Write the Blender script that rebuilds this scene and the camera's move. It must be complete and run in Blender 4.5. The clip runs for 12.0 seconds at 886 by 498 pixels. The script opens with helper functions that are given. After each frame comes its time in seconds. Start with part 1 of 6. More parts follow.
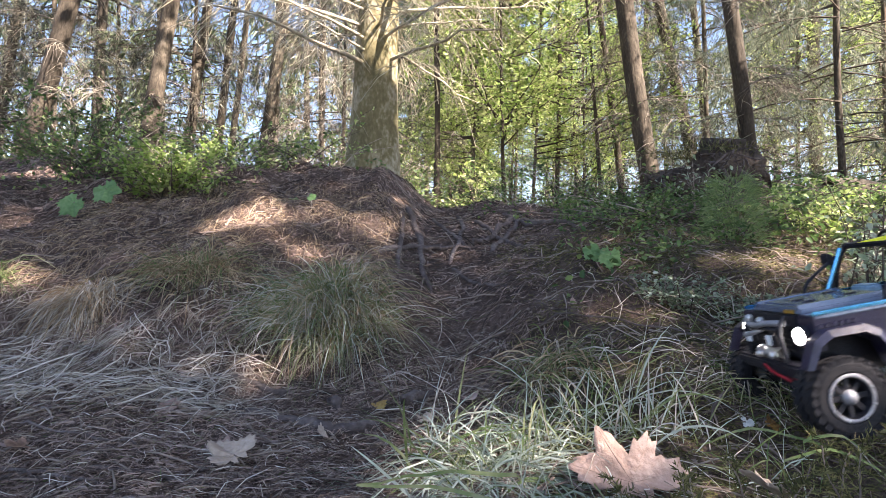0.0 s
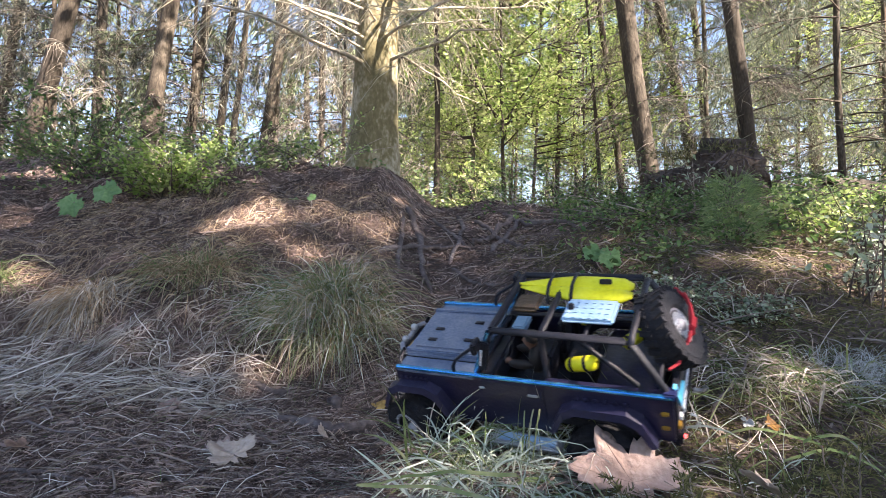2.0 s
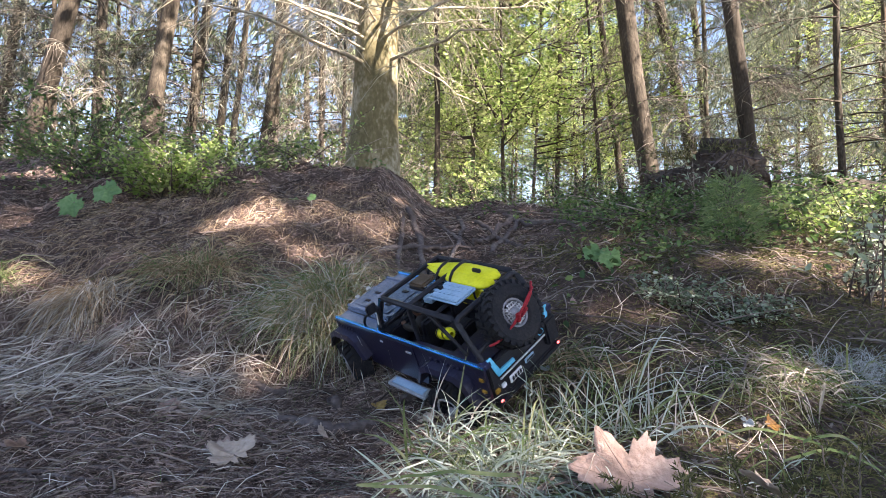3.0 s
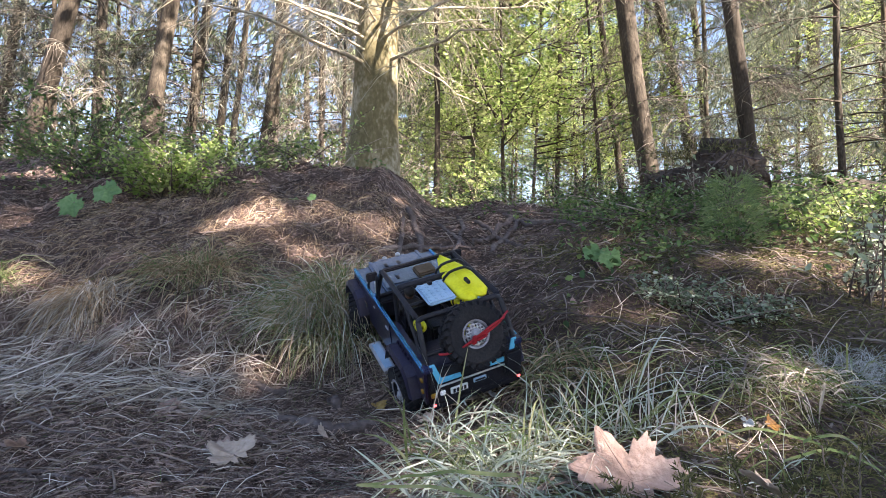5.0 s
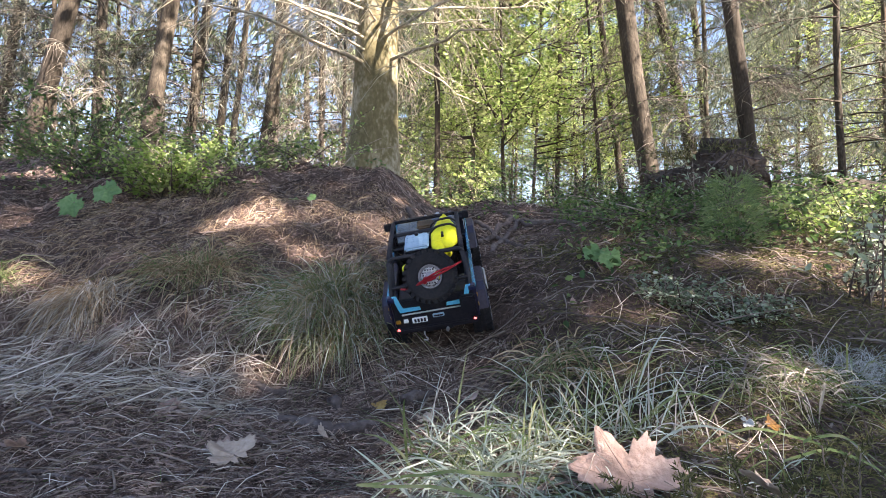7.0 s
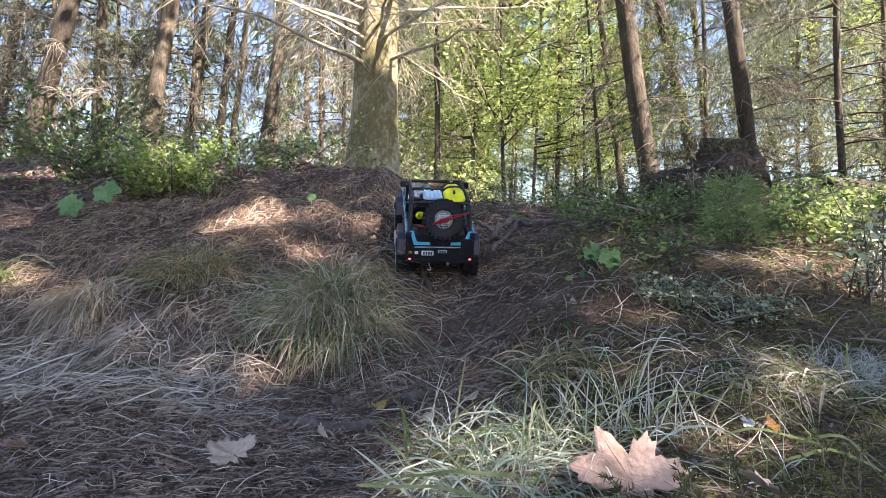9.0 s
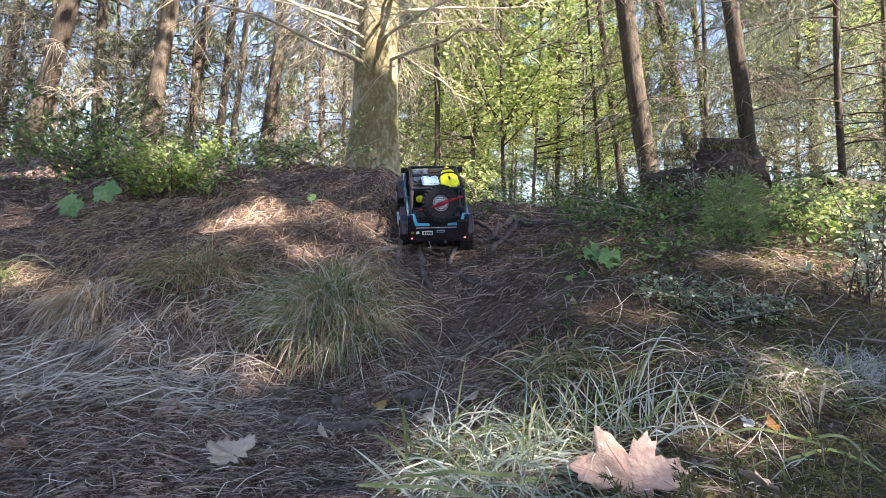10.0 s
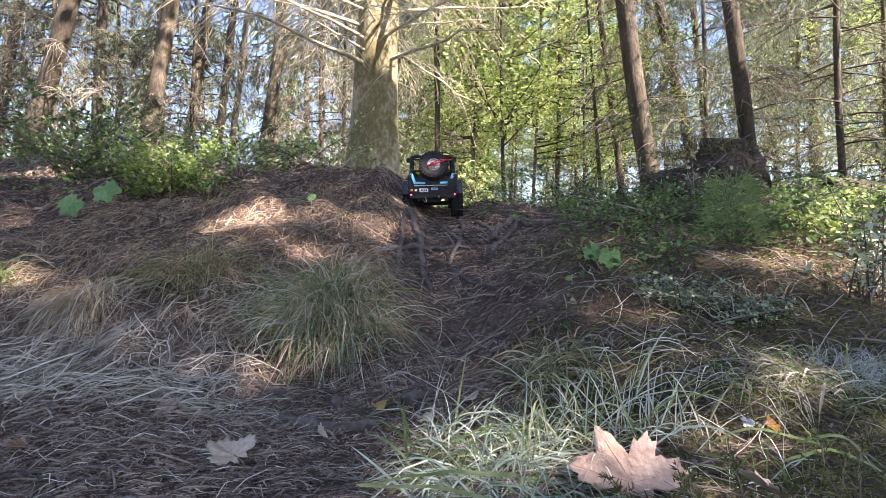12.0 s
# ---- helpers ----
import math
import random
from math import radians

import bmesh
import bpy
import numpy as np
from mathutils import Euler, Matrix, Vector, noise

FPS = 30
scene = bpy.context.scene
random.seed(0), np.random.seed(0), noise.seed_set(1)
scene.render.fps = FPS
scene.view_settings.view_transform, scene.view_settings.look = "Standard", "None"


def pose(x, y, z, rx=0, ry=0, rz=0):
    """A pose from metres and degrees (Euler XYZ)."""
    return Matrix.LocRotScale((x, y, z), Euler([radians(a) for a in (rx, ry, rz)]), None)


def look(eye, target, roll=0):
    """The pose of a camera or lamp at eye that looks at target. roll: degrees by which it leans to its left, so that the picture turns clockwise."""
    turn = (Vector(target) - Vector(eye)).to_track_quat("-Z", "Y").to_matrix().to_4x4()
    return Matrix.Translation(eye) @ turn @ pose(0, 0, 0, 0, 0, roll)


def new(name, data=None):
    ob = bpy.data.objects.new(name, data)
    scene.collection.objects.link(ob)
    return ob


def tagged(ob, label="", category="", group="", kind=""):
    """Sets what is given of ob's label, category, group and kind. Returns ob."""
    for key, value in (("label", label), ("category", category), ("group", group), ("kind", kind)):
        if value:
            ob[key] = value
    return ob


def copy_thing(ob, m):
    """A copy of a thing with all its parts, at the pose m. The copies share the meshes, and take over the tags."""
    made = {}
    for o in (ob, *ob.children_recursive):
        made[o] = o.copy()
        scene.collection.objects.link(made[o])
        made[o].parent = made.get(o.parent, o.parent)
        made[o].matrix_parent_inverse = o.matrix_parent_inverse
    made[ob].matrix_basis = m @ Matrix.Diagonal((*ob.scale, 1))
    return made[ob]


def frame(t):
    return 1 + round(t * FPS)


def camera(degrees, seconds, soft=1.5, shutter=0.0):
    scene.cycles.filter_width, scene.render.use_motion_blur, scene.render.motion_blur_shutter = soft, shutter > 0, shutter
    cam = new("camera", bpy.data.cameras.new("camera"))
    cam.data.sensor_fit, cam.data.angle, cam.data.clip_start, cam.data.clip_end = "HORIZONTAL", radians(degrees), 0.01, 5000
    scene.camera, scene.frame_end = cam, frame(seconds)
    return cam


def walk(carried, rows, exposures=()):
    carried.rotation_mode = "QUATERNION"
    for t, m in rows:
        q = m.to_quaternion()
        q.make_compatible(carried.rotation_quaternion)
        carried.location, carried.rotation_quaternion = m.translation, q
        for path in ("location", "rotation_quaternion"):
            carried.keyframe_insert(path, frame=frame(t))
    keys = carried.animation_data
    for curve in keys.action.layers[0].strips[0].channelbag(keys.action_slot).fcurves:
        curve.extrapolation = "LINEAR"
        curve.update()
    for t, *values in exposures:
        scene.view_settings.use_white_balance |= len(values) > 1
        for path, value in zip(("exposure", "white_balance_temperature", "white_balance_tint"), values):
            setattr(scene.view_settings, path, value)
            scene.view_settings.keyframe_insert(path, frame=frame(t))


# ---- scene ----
CAM_H = 0.30
cam = camera(76.2, 12.0, soft=0.7, shutter=0.4)
walk(cam, [(0.0, pose(0, 0, CAM_H, 92, 0, 0)), (12.0, pose(0, 0, CAM_H, 92, 0, 0))], exposures=[(0.0, 2.68, 6920, 20.5), (12.0, 2.68, 6920, 20.5)])

# ---- light ----
SUN = Vector((0.60, -0.42, 0.68)).normalized()
world = bpy.data.worlds.new("sky")
scene.world = world
world.use_nodes = True
wn = world.node_tree
sky = wn.nodes.new("ShaderNodeTexSky")
sky.sky_type, sky.sun_disc = "NISHITA", False
sky.sun_elevation = math.asin(SUN.z)
sky.sun_rotation = math.atan2(SUN.x, SUN.y)
sky.dust_density, sky.ozone_density = 0.4, 1.2
wn.nodes["Background"].inputs["Strength"].default_value = 0.068
wn.links.new(sky.outputs[0], wn.nodes["Background"].inputs["Color"])
sun = new("sun", bpy.data.lights.new("sun", "SUN"))
sun.data.energy, sun.data.angle, sun.data.color = 5.0, radians(0.53), (1.0, 0.93, 0.82)
sun.matrix_world = look(SUN * 40, (0, 0, 0))
rng = np.random.default_rng(11)


# ---- materials ----
def ramp_mat(name, colors, scale=8.0, rough=0.8, bump=0.0, bump_scale=60.0, metal=0.0, island=0.0, translucent=0.0, coat=0.0, object_random=0.0, spec=0.3, stretch=(1, 1, 1)):
    """Noise between colours at two scales, with relief and a change from piece to piece."""
    m = bpy.data.materials.new(name)
    m.use_nodes = True
    nt = m.node_tree
    N, L = nt.nodes, nt.links
    bsdf = N["Principled BSDF"]
    tc, mp = N.new("ShaderNodeTexCoord"), N.new("ShaderNodeMapping")
    mp.inputs["Scale"].default_value = stretch
    L.new(tc.outputs["Object"], mp.inputs["Vector"])
    n1, n2 = N.new("ShaderNodeTexNoise"), N.new("ShaderNodeTexNoise")
    n1.inputs["Scale"].default_value, n1.inputs["Detail"].default_value = scale, 5
    n2.inputs["Scale"].default_value, n2.inputs["Detail"].default_value = scale * 9.0, 4
    L.new(mp.outputs[0], n1.inputs["Vector"])
    L.new(mp.outputs[0], n2.inputs["Vector"])
    mixn = N.new("ShaderNodeMath")
    mixn.operation = "MULTIPLY_ADD"
    mixn.inputs[1].default_value = 0.45
    L.new(n2.outputs["Fac"], mixn.inputs[0])
    half = N.new("ShaderNodeMath")
    half.operation = "MULTIPLY"
    half.inputs[1].default_value = 0.6
    L.new(n1.outputs["Fac"], half.inputs[0])
    L.new(half.outputs[0], mixn.inputs[2])
    fac = mixn.outputs[0]
    for amount, kind, out in ((island, "ShaderNodeNewGeometry", "Random Per Island"), (object_random, "ShaderNodeObjectInfo", "Random")):
        if amount:
            g, a = N.new(kind), N.new("ShaderNodeMath")
            a.operation = "MULTIPLY_ADD"
            a.inputs[1].default_value = amount
            L.new(g.outputs[out], a.inputs[0])
            s = N.new("ShaderNodeMath")
            s.operation = "SUBTRACT"
            s.inputs[1].default_value = amount / 2
            L.new(fac, s.inputs[0])
            L.new(s.outputs[0], a.inputs[2])
            fac = a.outputs[0]
    ramp = N.new("ShaderNodeValToRGB")
    while len(ramp.color_ramp.elements) < len(colors):
        ramp.color_ramp.elements.new(0.5)
    for i, c in enumerate(colors):
        ramp.color_ramp.elements[i].position = 0.28 + 0.46 * i / max(1, len(colors) - 1)
        ramp.color_ramp.elements[i].color = (*c, 1)
    L.new(fac, ramp.inputs[0])
    L.new(ramp.outputs[0], bsdf.inputs["Base Color"])
    bsdf.inputs["Roughness"].default_value = rough
    bsdf.inputs["Metallic"].default_value = metal
    bsdf.inputs["Specular IOR Level"].default_value = spec
    bsdf.inputs["Coat Weight"].default_value = coat
    if bump:
        nb, b = N.new("ShaderNodeTexNoise"), N.new("ShaderNodeBump")
        nb.inputs["Scale"].default_value, nb.inputs["Detail"].default_value = bump_scale, 6
        L.new(mp.outputs[0], nb.inputs["Vector"])
        b.inputs["Strength"].default_value, b.inputs["Distance"].default_value = min(1.0, bump), 0.01
        L.new(nb.outputs["Fac"], b.inputs["Height"])
        L.new(b.outputs[0], bsdf.inputs["Normal"])
    if translucent:
        tr, mx = N.new("ShaderNodeBsdfTranslucent"), N.new("ShaderNodeMixShader")
        L.new(ramp.outputs[0], tr.inputs["Color"])
        mx.inputs[0].default_value = translucent
        L.new(bsdf.outputs[0], mx.inputs[1])
        L.new(tr.outputs[0], mx.inputs[2])
        L.new(mx.outputs[0], N["Material Output"].inputs["Surface"])
    return m


M_SOIL = ramp_mat("forest_soil", [(0.022, 0.014, 0.012), (0.078, 0.053, 0.043), (0.18, 0.13, 0.11)], 9, 0.95, 1.0, 140)
M_NEEDLE = ramp_mat("fallen_needles", [(0.045, 0.029, 0.025), (0.15, 0.103, 0.085), (0.36, 0.275, 0.24)], 3, 0.75, island=0.5)
M_TWIG = ramp_mat("dead_twigs", [(0.045, 0.033, 0.028), (0.13, 0.10, 0.085), (0.30, 0.25, 0.215)], 4, 0.85, island=0.5)
M_STRAW = ramp_mat("dead_grass", [(0.24, 0.2, 0.16), (0.42, 0.37, 0.31), (0.66, 0.62, 0.57)], 4, 0.6, island=0.5, translucent=0.25)
M_PALEGRASS = ramp_mat("pale_grey_grass", [(0.2, 0.25, 0.18), (0.38, 0.44, 0.36), (0.62, 0.67, 0.6)], 5, 0.45, island=0.5, translucent=0.25)
M_TAN = ramp_mat("tan_grass", [(0.18, 0.12, 0.07), (0.36, 0.26, 0.16), (0.56, 0.45, 0.31)], 4, 0.6, island=0.5, translucent=0.25)
M_GRASS = ramp_mat("green_grass", [(0.07, 0.12, 0.035), (0.15, 0.21, 0.075), (0.38, 0.37, 0.22)], 5, 0.5, island=0.45, translucent=0.35)
M_MOSS = ramp_mat("moss", [(0.04, 0.042, 0.017), (0.10, 0.102, 0.038), (0.23, 0.21, 0.095)], 6, 0.9, island=0.5, translucent=0.2)
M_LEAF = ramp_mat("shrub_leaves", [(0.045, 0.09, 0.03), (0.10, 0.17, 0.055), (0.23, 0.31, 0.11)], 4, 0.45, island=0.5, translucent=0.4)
# leaf green lightened, so that sun on the leaves is in the colour
M_BRIGHT = ramp_mat("leaves_coloured_sunlit", [(0.15, 0.25, 0.05), (0.31, 0.42, 0.12), (0.55, 0.60, 0.28)], 2, 0.45, island=0.5, translucent=0.5)
M_SPRUCE = ramp_mat("spruce_needles", [(0.06, 0.085, 0.04), (0.125, 0.165, 0.08), (0.26, 0.30, 0.165)], 1.5, 0.6, island=0.5, translucent=0.3)
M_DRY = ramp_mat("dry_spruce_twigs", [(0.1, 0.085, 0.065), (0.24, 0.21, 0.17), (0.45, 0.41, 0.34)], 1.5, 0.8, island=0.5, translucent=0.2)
M_LIMB = ramp_mat("pale_dead_limbs", [(0.2, 0.18, 0.12), (0.4, 0.36, 0.27), (0.62, 0.58, 0.47)], 1.5, 0.75, island=0.5, translucent=0.1)
M_DEADWOOD = ramp_mat("grey_brown_dead_wood", [(0.05, 0.042, 0.034), (0.13, 0.112, 0.09), (0.3, 0.27, 0.22)], 1.5, 0.85, island=0.5)
# dry twig colour darkened, canopy shade is put into it
M_SHADOWTWIG = ramp_mat("shade_dark_twigs", [(0.045, 0.046, 0.036), (0.11, 0.11, 0.085), (0.28, 0.27, 0.21)], 1.5, 0.8, island=0.5, translucent=0.2)
M_DRYGREEN = ramp_mat("grey_green_twigs", [(0.065, 0.085, 0.055), (0.14, 0.165, 0.115), (0.29, 0.31, 0.23)], 1.5, 0.7, island=0.5, translucent=0.3)
M_BARK = ramp_mat("spruce_bark", [(0.022, 0.018, 0.014), (0.065, 0.053, 0.04), (0.17, 0.145, 0.11)], 9, 0.95, 1.0, 28, object_random=0.2, stretch=(1, 1, 0.35))
M_PALE = ramp_mat("pale_mossy_bark", [(0.055, 0.048, 0.022), (0.15, 0.13, 0.068), (0.42, 0.385, 0.30)], 5, 0.95, 1.0, 24, stretch=(1, 1, 0.6))
M_ROOT = ramp_mat("root_bark", [(0.045, 0.034, 0.032), (0.095, 0.075, 0.07), (0.2, 0.165, 0.155)], 12, 0.8, 1.0, 70)


# ---- mesh helpers ----
def arrays_mesh(name, verts, faces, smooth=True):
    verts, faces = np.asarray(verts, np.float32).reshape(-1, 3), np.asarray(faces, np.int32)
    k = faces.shape[1]
    me = bpy.data.meshes.new(name)
    me.vertices.add(len(verts))
    me.vertices.foreach_set("co", verts.ravel())
    me.loops.add(faces.size)
    me.loops.foreach_set("vertex_index", faces.ravel())
    me.polygons.add(len(faces))
    me.polygons.foreach_set("loop_start", np.arange(0, faces.size, k, dtype=np.int32))
    me.polygons.foreach_set("loop_total", np.full(len(faces), k, np.int32))
    me.polygons.foreach_set("use_smooth", np.full(len(faces), smooth, bool))
    me.update(calc_edges=True)
    return me


def stuff_of(name, pieces, material, parent=None):
    """Joins (verts, quads) pieces into one mesh object."""
    vs, fs, n = [], [], 0
    for v, f in pieces:
        v = np.asarray(v).reshape(-1, 3)
        vs.append(v)
        fs.append(np.asarray(f) + n)
        n += len(v)
    me = arrays_mesh(name, np.concatenate(vs), np.concatenate(fs))
    me.materials.append(material)
    ob = new(name, me)
    if parent is not None:
        ob.parent = parent
    return ob


def unit(v):
    return v / np.maximum(np.linalg.norm(v, axis=-1, keepdims=True), 1e-9)


def strips(paths, widths, side=None):
    """Flat tapering blades along paths (n, k, 3) with widths (n, k)."""
    n, k, _ = paths.shape
    if side is None:
        run = unit(paths[:, -1] - paths[:, 0])
        a = rng.normal(size=(n, 3))
        side = unit(np.cross(run, a))
    off = side[:, None, :] * widths[..., None] / 2
    v = np.stack([paths - off, paths + off], axis=2).reshape(n, k * 2, 3)
    i = np.arange(k - 1) * 2
    q = np.stack([i, i + 1, i + 3, i + 2], axis=1)
    f = (q[None] + (np.arange(n) * k * 2)[:, None, None]).reshape(-1, 4)
    return v, f


def tubes(paths, radii, sides=4):
    """Round stems along paths (n, k, 3) with radii (n, k)."""
    n, k, _ = paths.shape
    tang = unit(np.gradient(paths, axis=1))
    ref = np.where(np.abs(tang[..., 2:3]) > 0.8, np.array([1.0, 0, 0]), np.array([0, 0, 1.0]))
    a = unit(np.cross(tang, ref))
    b = np.cross(tang, a)
    ang = np.arange(sides) * 2 * np.pi / sides
    v = paths[:, :, None] + radii[:, :, None, None] * (a[:, :, None] * np.cos(ang)[:, None] + b[:, :, None] * np.sin(ang)[:, None])
    j, i = np.meshgrid(np.arange(k - 1), np.arange(sides), indexing="ij")
    i2 = (i + 1) % sides
    q = np.stack([j * sides + i, j * sides + i2, (j + 1) * sides + i2, (j + 1) * sides + i], axis=-1).reshape(-1, 4)
    f = (q[None] + (np.arange(n) * k * sides)[:, None, None]).reshape(-1, 4)
    return v, f


def leaves(centres, size, flat=0.5, aspect=1.7):
    """Ovate folded leaves: four quads' worth of outline round a midrib."""
    n = len(centres)
    size = np.broadcast_to(size, (n,))
    axis = unit(rng.normal(size=(n, 3)) * np.array([1, 1, 0.6]))
    up = unit(rng.normal(size=(n, 3)) * (1 - flat) + np.array([0, 0, 1.0]) * flat * 2)
    side = unit(np.cross(axis, up))
    up = np.cross(side, axis)
    prof = np.array([[0, 0, 0], [0.33, 0.5, 0.10], [0.75, 0.36, 0.06], [1, 0, -0.06], [0.33, -0.5, 0.10], [0.75, -0.36, 0.06]])
    L = size[:, None, None]
    v = centres[:, None] + L * (axis[:, None] * prof[None, :, 0:1] + side[:, None] * prof[None, :, 1:2] / aspect + up[:, None] * prof[None, :, 2:3])
    q = np.array([[0, 1, 2, 3], [0, 3, 5, 4]])
    f = (q[None] + (np.arange(n) * 6)[:, None, None]).reshape(-1, 4)
    return v, f


def vnoise(x, y, seed=0):
    """Smooth value noise, about -1 to 1, one cell a unit."""
    table = np.random.default_rng(seed).uniform(-1, 1, (256, 256))
    xi, yi = np.floor(x).astype(int), np.floor(y).astype(int)
    fx, fy = x - xi, y - yi
    fx, fy = fx * fx * (3 - 2 * fx), fy * fy * (3 - 2 * fy)
    g = lambda a, b: table[a % 256, b % 256]
    return (g(xi, yi) * (1 - fx) + g(xi + 1, yi) * fx) * (1 - fy) + (g(xi, yi + 1) * (1 - fx) + g(xi + 1, yi + 1) * fx) * fy


# ---- ground ----
PROFILES = (
    (-2.0, (0.7, 1.3, 1.6, 2.2, 3.2, 5.0), (0.01, 0.12, 0.32, 0.60, 0.90, 1.02)),
    (-0.6, (0.7, 1.2, 1.42, 1.7, 2.1, 2.6, 3.6), (0.0, 0.08, 0.24, 0.42, 0.58, 0.76, 0.86)),
    (-0.28, (0.8, 1.15, 1.45, 1.7, 2.1, 2.6, 3.6), (0.0, 0.05, 0.22, 0.36, 0.56, 0.74, 0.84)),
    (0.0, (0.92, 1.15, 1.40, 1.75, 2.2, 2.62, 4.0), (0.0, 0.045, 0.15, 0.28, 0.482, 0.57, 0.575)),
    (0.5, (0.72, 0.85, 1.0, 1.3, 1.7, 2.2, 2.7, 4.0), (0.0, 0.04, 0.10, 0.20, 0.36, 0.50, 0.57, 0.55)),
    (1.6, (0.65, 0.9, 1.2, 1.7, 2.3, 2.9, 4.5), (0.03, 0.10, 0.19, 0.38, 0.54, 0.62, 0.62)),
)


def height(x, y):
    x, y = np.asarray(x, float), np.asarray(y, float)
    xs = np.array([p[0] for p in PROFILES])
    cols = np.stack([(np.interp(y, p[1], p[2]) + np.interp(y - 0.07, p[1], p[2]) + np.interp(y + 0.07, p[1], p[2])) / 3 for p in PROFILES])
    pos = np.interp(x, xs, np.arange(len(xs)))
    i = np.minimum(pos.astype(int), len(xs) - 2)
    f = pos - i
    f = f * f * (3 - 2 * f)
    z = np.take_along_axis(cols, i[None], 0)[0] * (1 - f) + np.take_along_axis(cols, (i + 1)[None], 0)[0] * f
    far = np.clip((np.hypot(x, y - 2) - 2.5) / 12, 0, 1)
    z = z + far * 0.5 * vnoise(x / 5, y / 5, 3)
    slope = np.clip((y - 1.0) / 0.4, 0, 1) * (1 - 0.75 * np.exp(-(((x + 0.03) / 0.17) ** 4)) * (y < 2.7))
    z = z + 0.045 * slope * np.clip((2.4 - y) / 0.4, 0, 1) * np.clip((0.15 - x) / 0.2, 0, 1) * vnoise(x * 2.3 + 4, y * 2.6 + 1, 8) + (0.010 + 0.038 * slope) * vnoise(x * 4.5 + 9, y * 4.5, 4) + (0.005 + 0.014 * slope) * vnoise(x * 14, y * 14, 5) + 0.003 * vnoise(x * 40, y * 40, 6)
    z = z - 0.07 * np.exp(-(((y - 1.60 - 0.07 * vnoise(x * 3.1, y * 0 + 5, 9)) / 0.075) ** 2)) * np.clip((-0.2 - x) / 0.15, 0, 1) * np.clip(0.6 + 0.9 * vnoise(x * 4 + 2, y * 0 + 3, 10), 0, 1)
    return z


def spread(lo, hi, step, grow, reach):
    core = list(np.arange(lo, hi, step))
    out, s = [], step
    a = lo
    while a > -reach:
        s *= grow
        a -= s
        out.append(a)
    s, b, up = step, core[-1], []
    while b < reach:
        s *= grow
        b += s
        up.append(b)
    return np.array(out[::-1] + core + up)


def make_ground():
    gx, gy = spread(-2.2, 2.2, 0.022, 1.12, 600.0), spread(0.45, 3.1, 0.02, 1.12, 600.0)
    X, Y = np.meshgrid(gx, gy)
    Z = height(X, Y)
    n, m = len(gy), len(gx)
    j, i = np.meshgrid(np.arange(n - 1), np.arange(m - 1), indexing="ij")
    q = np.stack([j * m + i, j * m + i + 1, (j + 1) * m + i + 1, (j + 1) * m + i], -1).reshape(-1, 4)
    me = arrays_mesh("ground", np.stack([X, Y, Z], -1), q)
    me.materials.append(M_SOIL)
    tagged(new("ground", me), "brown forest soil bank covered in needles and roots", "ground", kind="structure")


make_ground()


def on_ground(x, y, dz=0.0):
    return np.stack([x, y, height(x, y) + dz], -1)


def wedge(n, y0, y1, x0=-0.86, x1=0.86):
    """Points of the plan, even per area in a wedge that opens from the near edge."""
    y = np.sqrt(rng.uniform(y0 * y0, y1 * y1, n))
    return rng.uniform(x0, x1, n) * y, y
# ---- trees ----
def part(name, pieces, material, parent, label=""):
    ob = stuff_of(name, pieces, material, parent)
    if label:
        ob["label"] = label
    return ob


def limb_paths(n, z0, z1, reach0, reach1, droop, k=6, radius=0.1):
    """Limbs that start on a trunk at the origin and sag outwards."""
    z = rng.uniform(z0, z1, n)
    ang = rng.uniform(0, 2 * np.pi, n)
    fz = (z - z0) / max(1e-6, z1 - z0)
    reach = (reach0 + (reach1 - reach0) * fz) * rng.uniform(0.55, 1.15, n)
    t = np.linspace(0, 1, k)
    wob = rng.normal(size=(n, k)) * 0.05 * t
    a = ang[:, None] + wob
    r = radius * 0.7 + reach[:, None] * t
    drop = (rng.uniform(0.4, 1.4, n) * droop)[:, None] * reach[:, None] * t ** 1.7 - rng.uniform(-0.05, 0.25, n)[:, None] * reach[:, None] * t
    return np.stack([np.cos(a) * r, np.sin(a) * r, z[:, None] - drop], -1), reach


def twigs_on(limbs, per, length, droop, k=4, spreadout=0.9):
    n, kk, _ = limbs.shape
    li = np.repeat(np.arange(n), per)
    t = rng.uniform(0.15, 1.0, n * per) * (kk - 1)
    i = np.minimum(t.astype(int), kk - 2)
    f = (t - i)[:, None]
    base = limbs[li, i] * (1 - f) + limbs[li, i + 1] * f
    run = unit(limbs[li, i + 1] - limbs[li, i])
    side = unit(np.cross(run, np.array([0, 0, 1.0]))) * rng.choice([-1, 1], n * per)[:, None]
    d = unit(run * 0.6 + side * spreadout * rng.uniform(0.4, 1.2, (n * per, 1)) + rng.normal(size=(n * per, 3)) * 0.25)
    L = length * rng.uniform(0.4, 1.2, n * per)[:, None, None]
    s = np.linspace(0, 1, k)[None, :, None]
    p = base[:, None] + d[:, None] * s * L
    p[..., 2] -= (droop * rng.uniform(0.3, 1.5, n * per))[:, None] * (s[..., 0] ** 1.8) * L[..., 0]
    return p


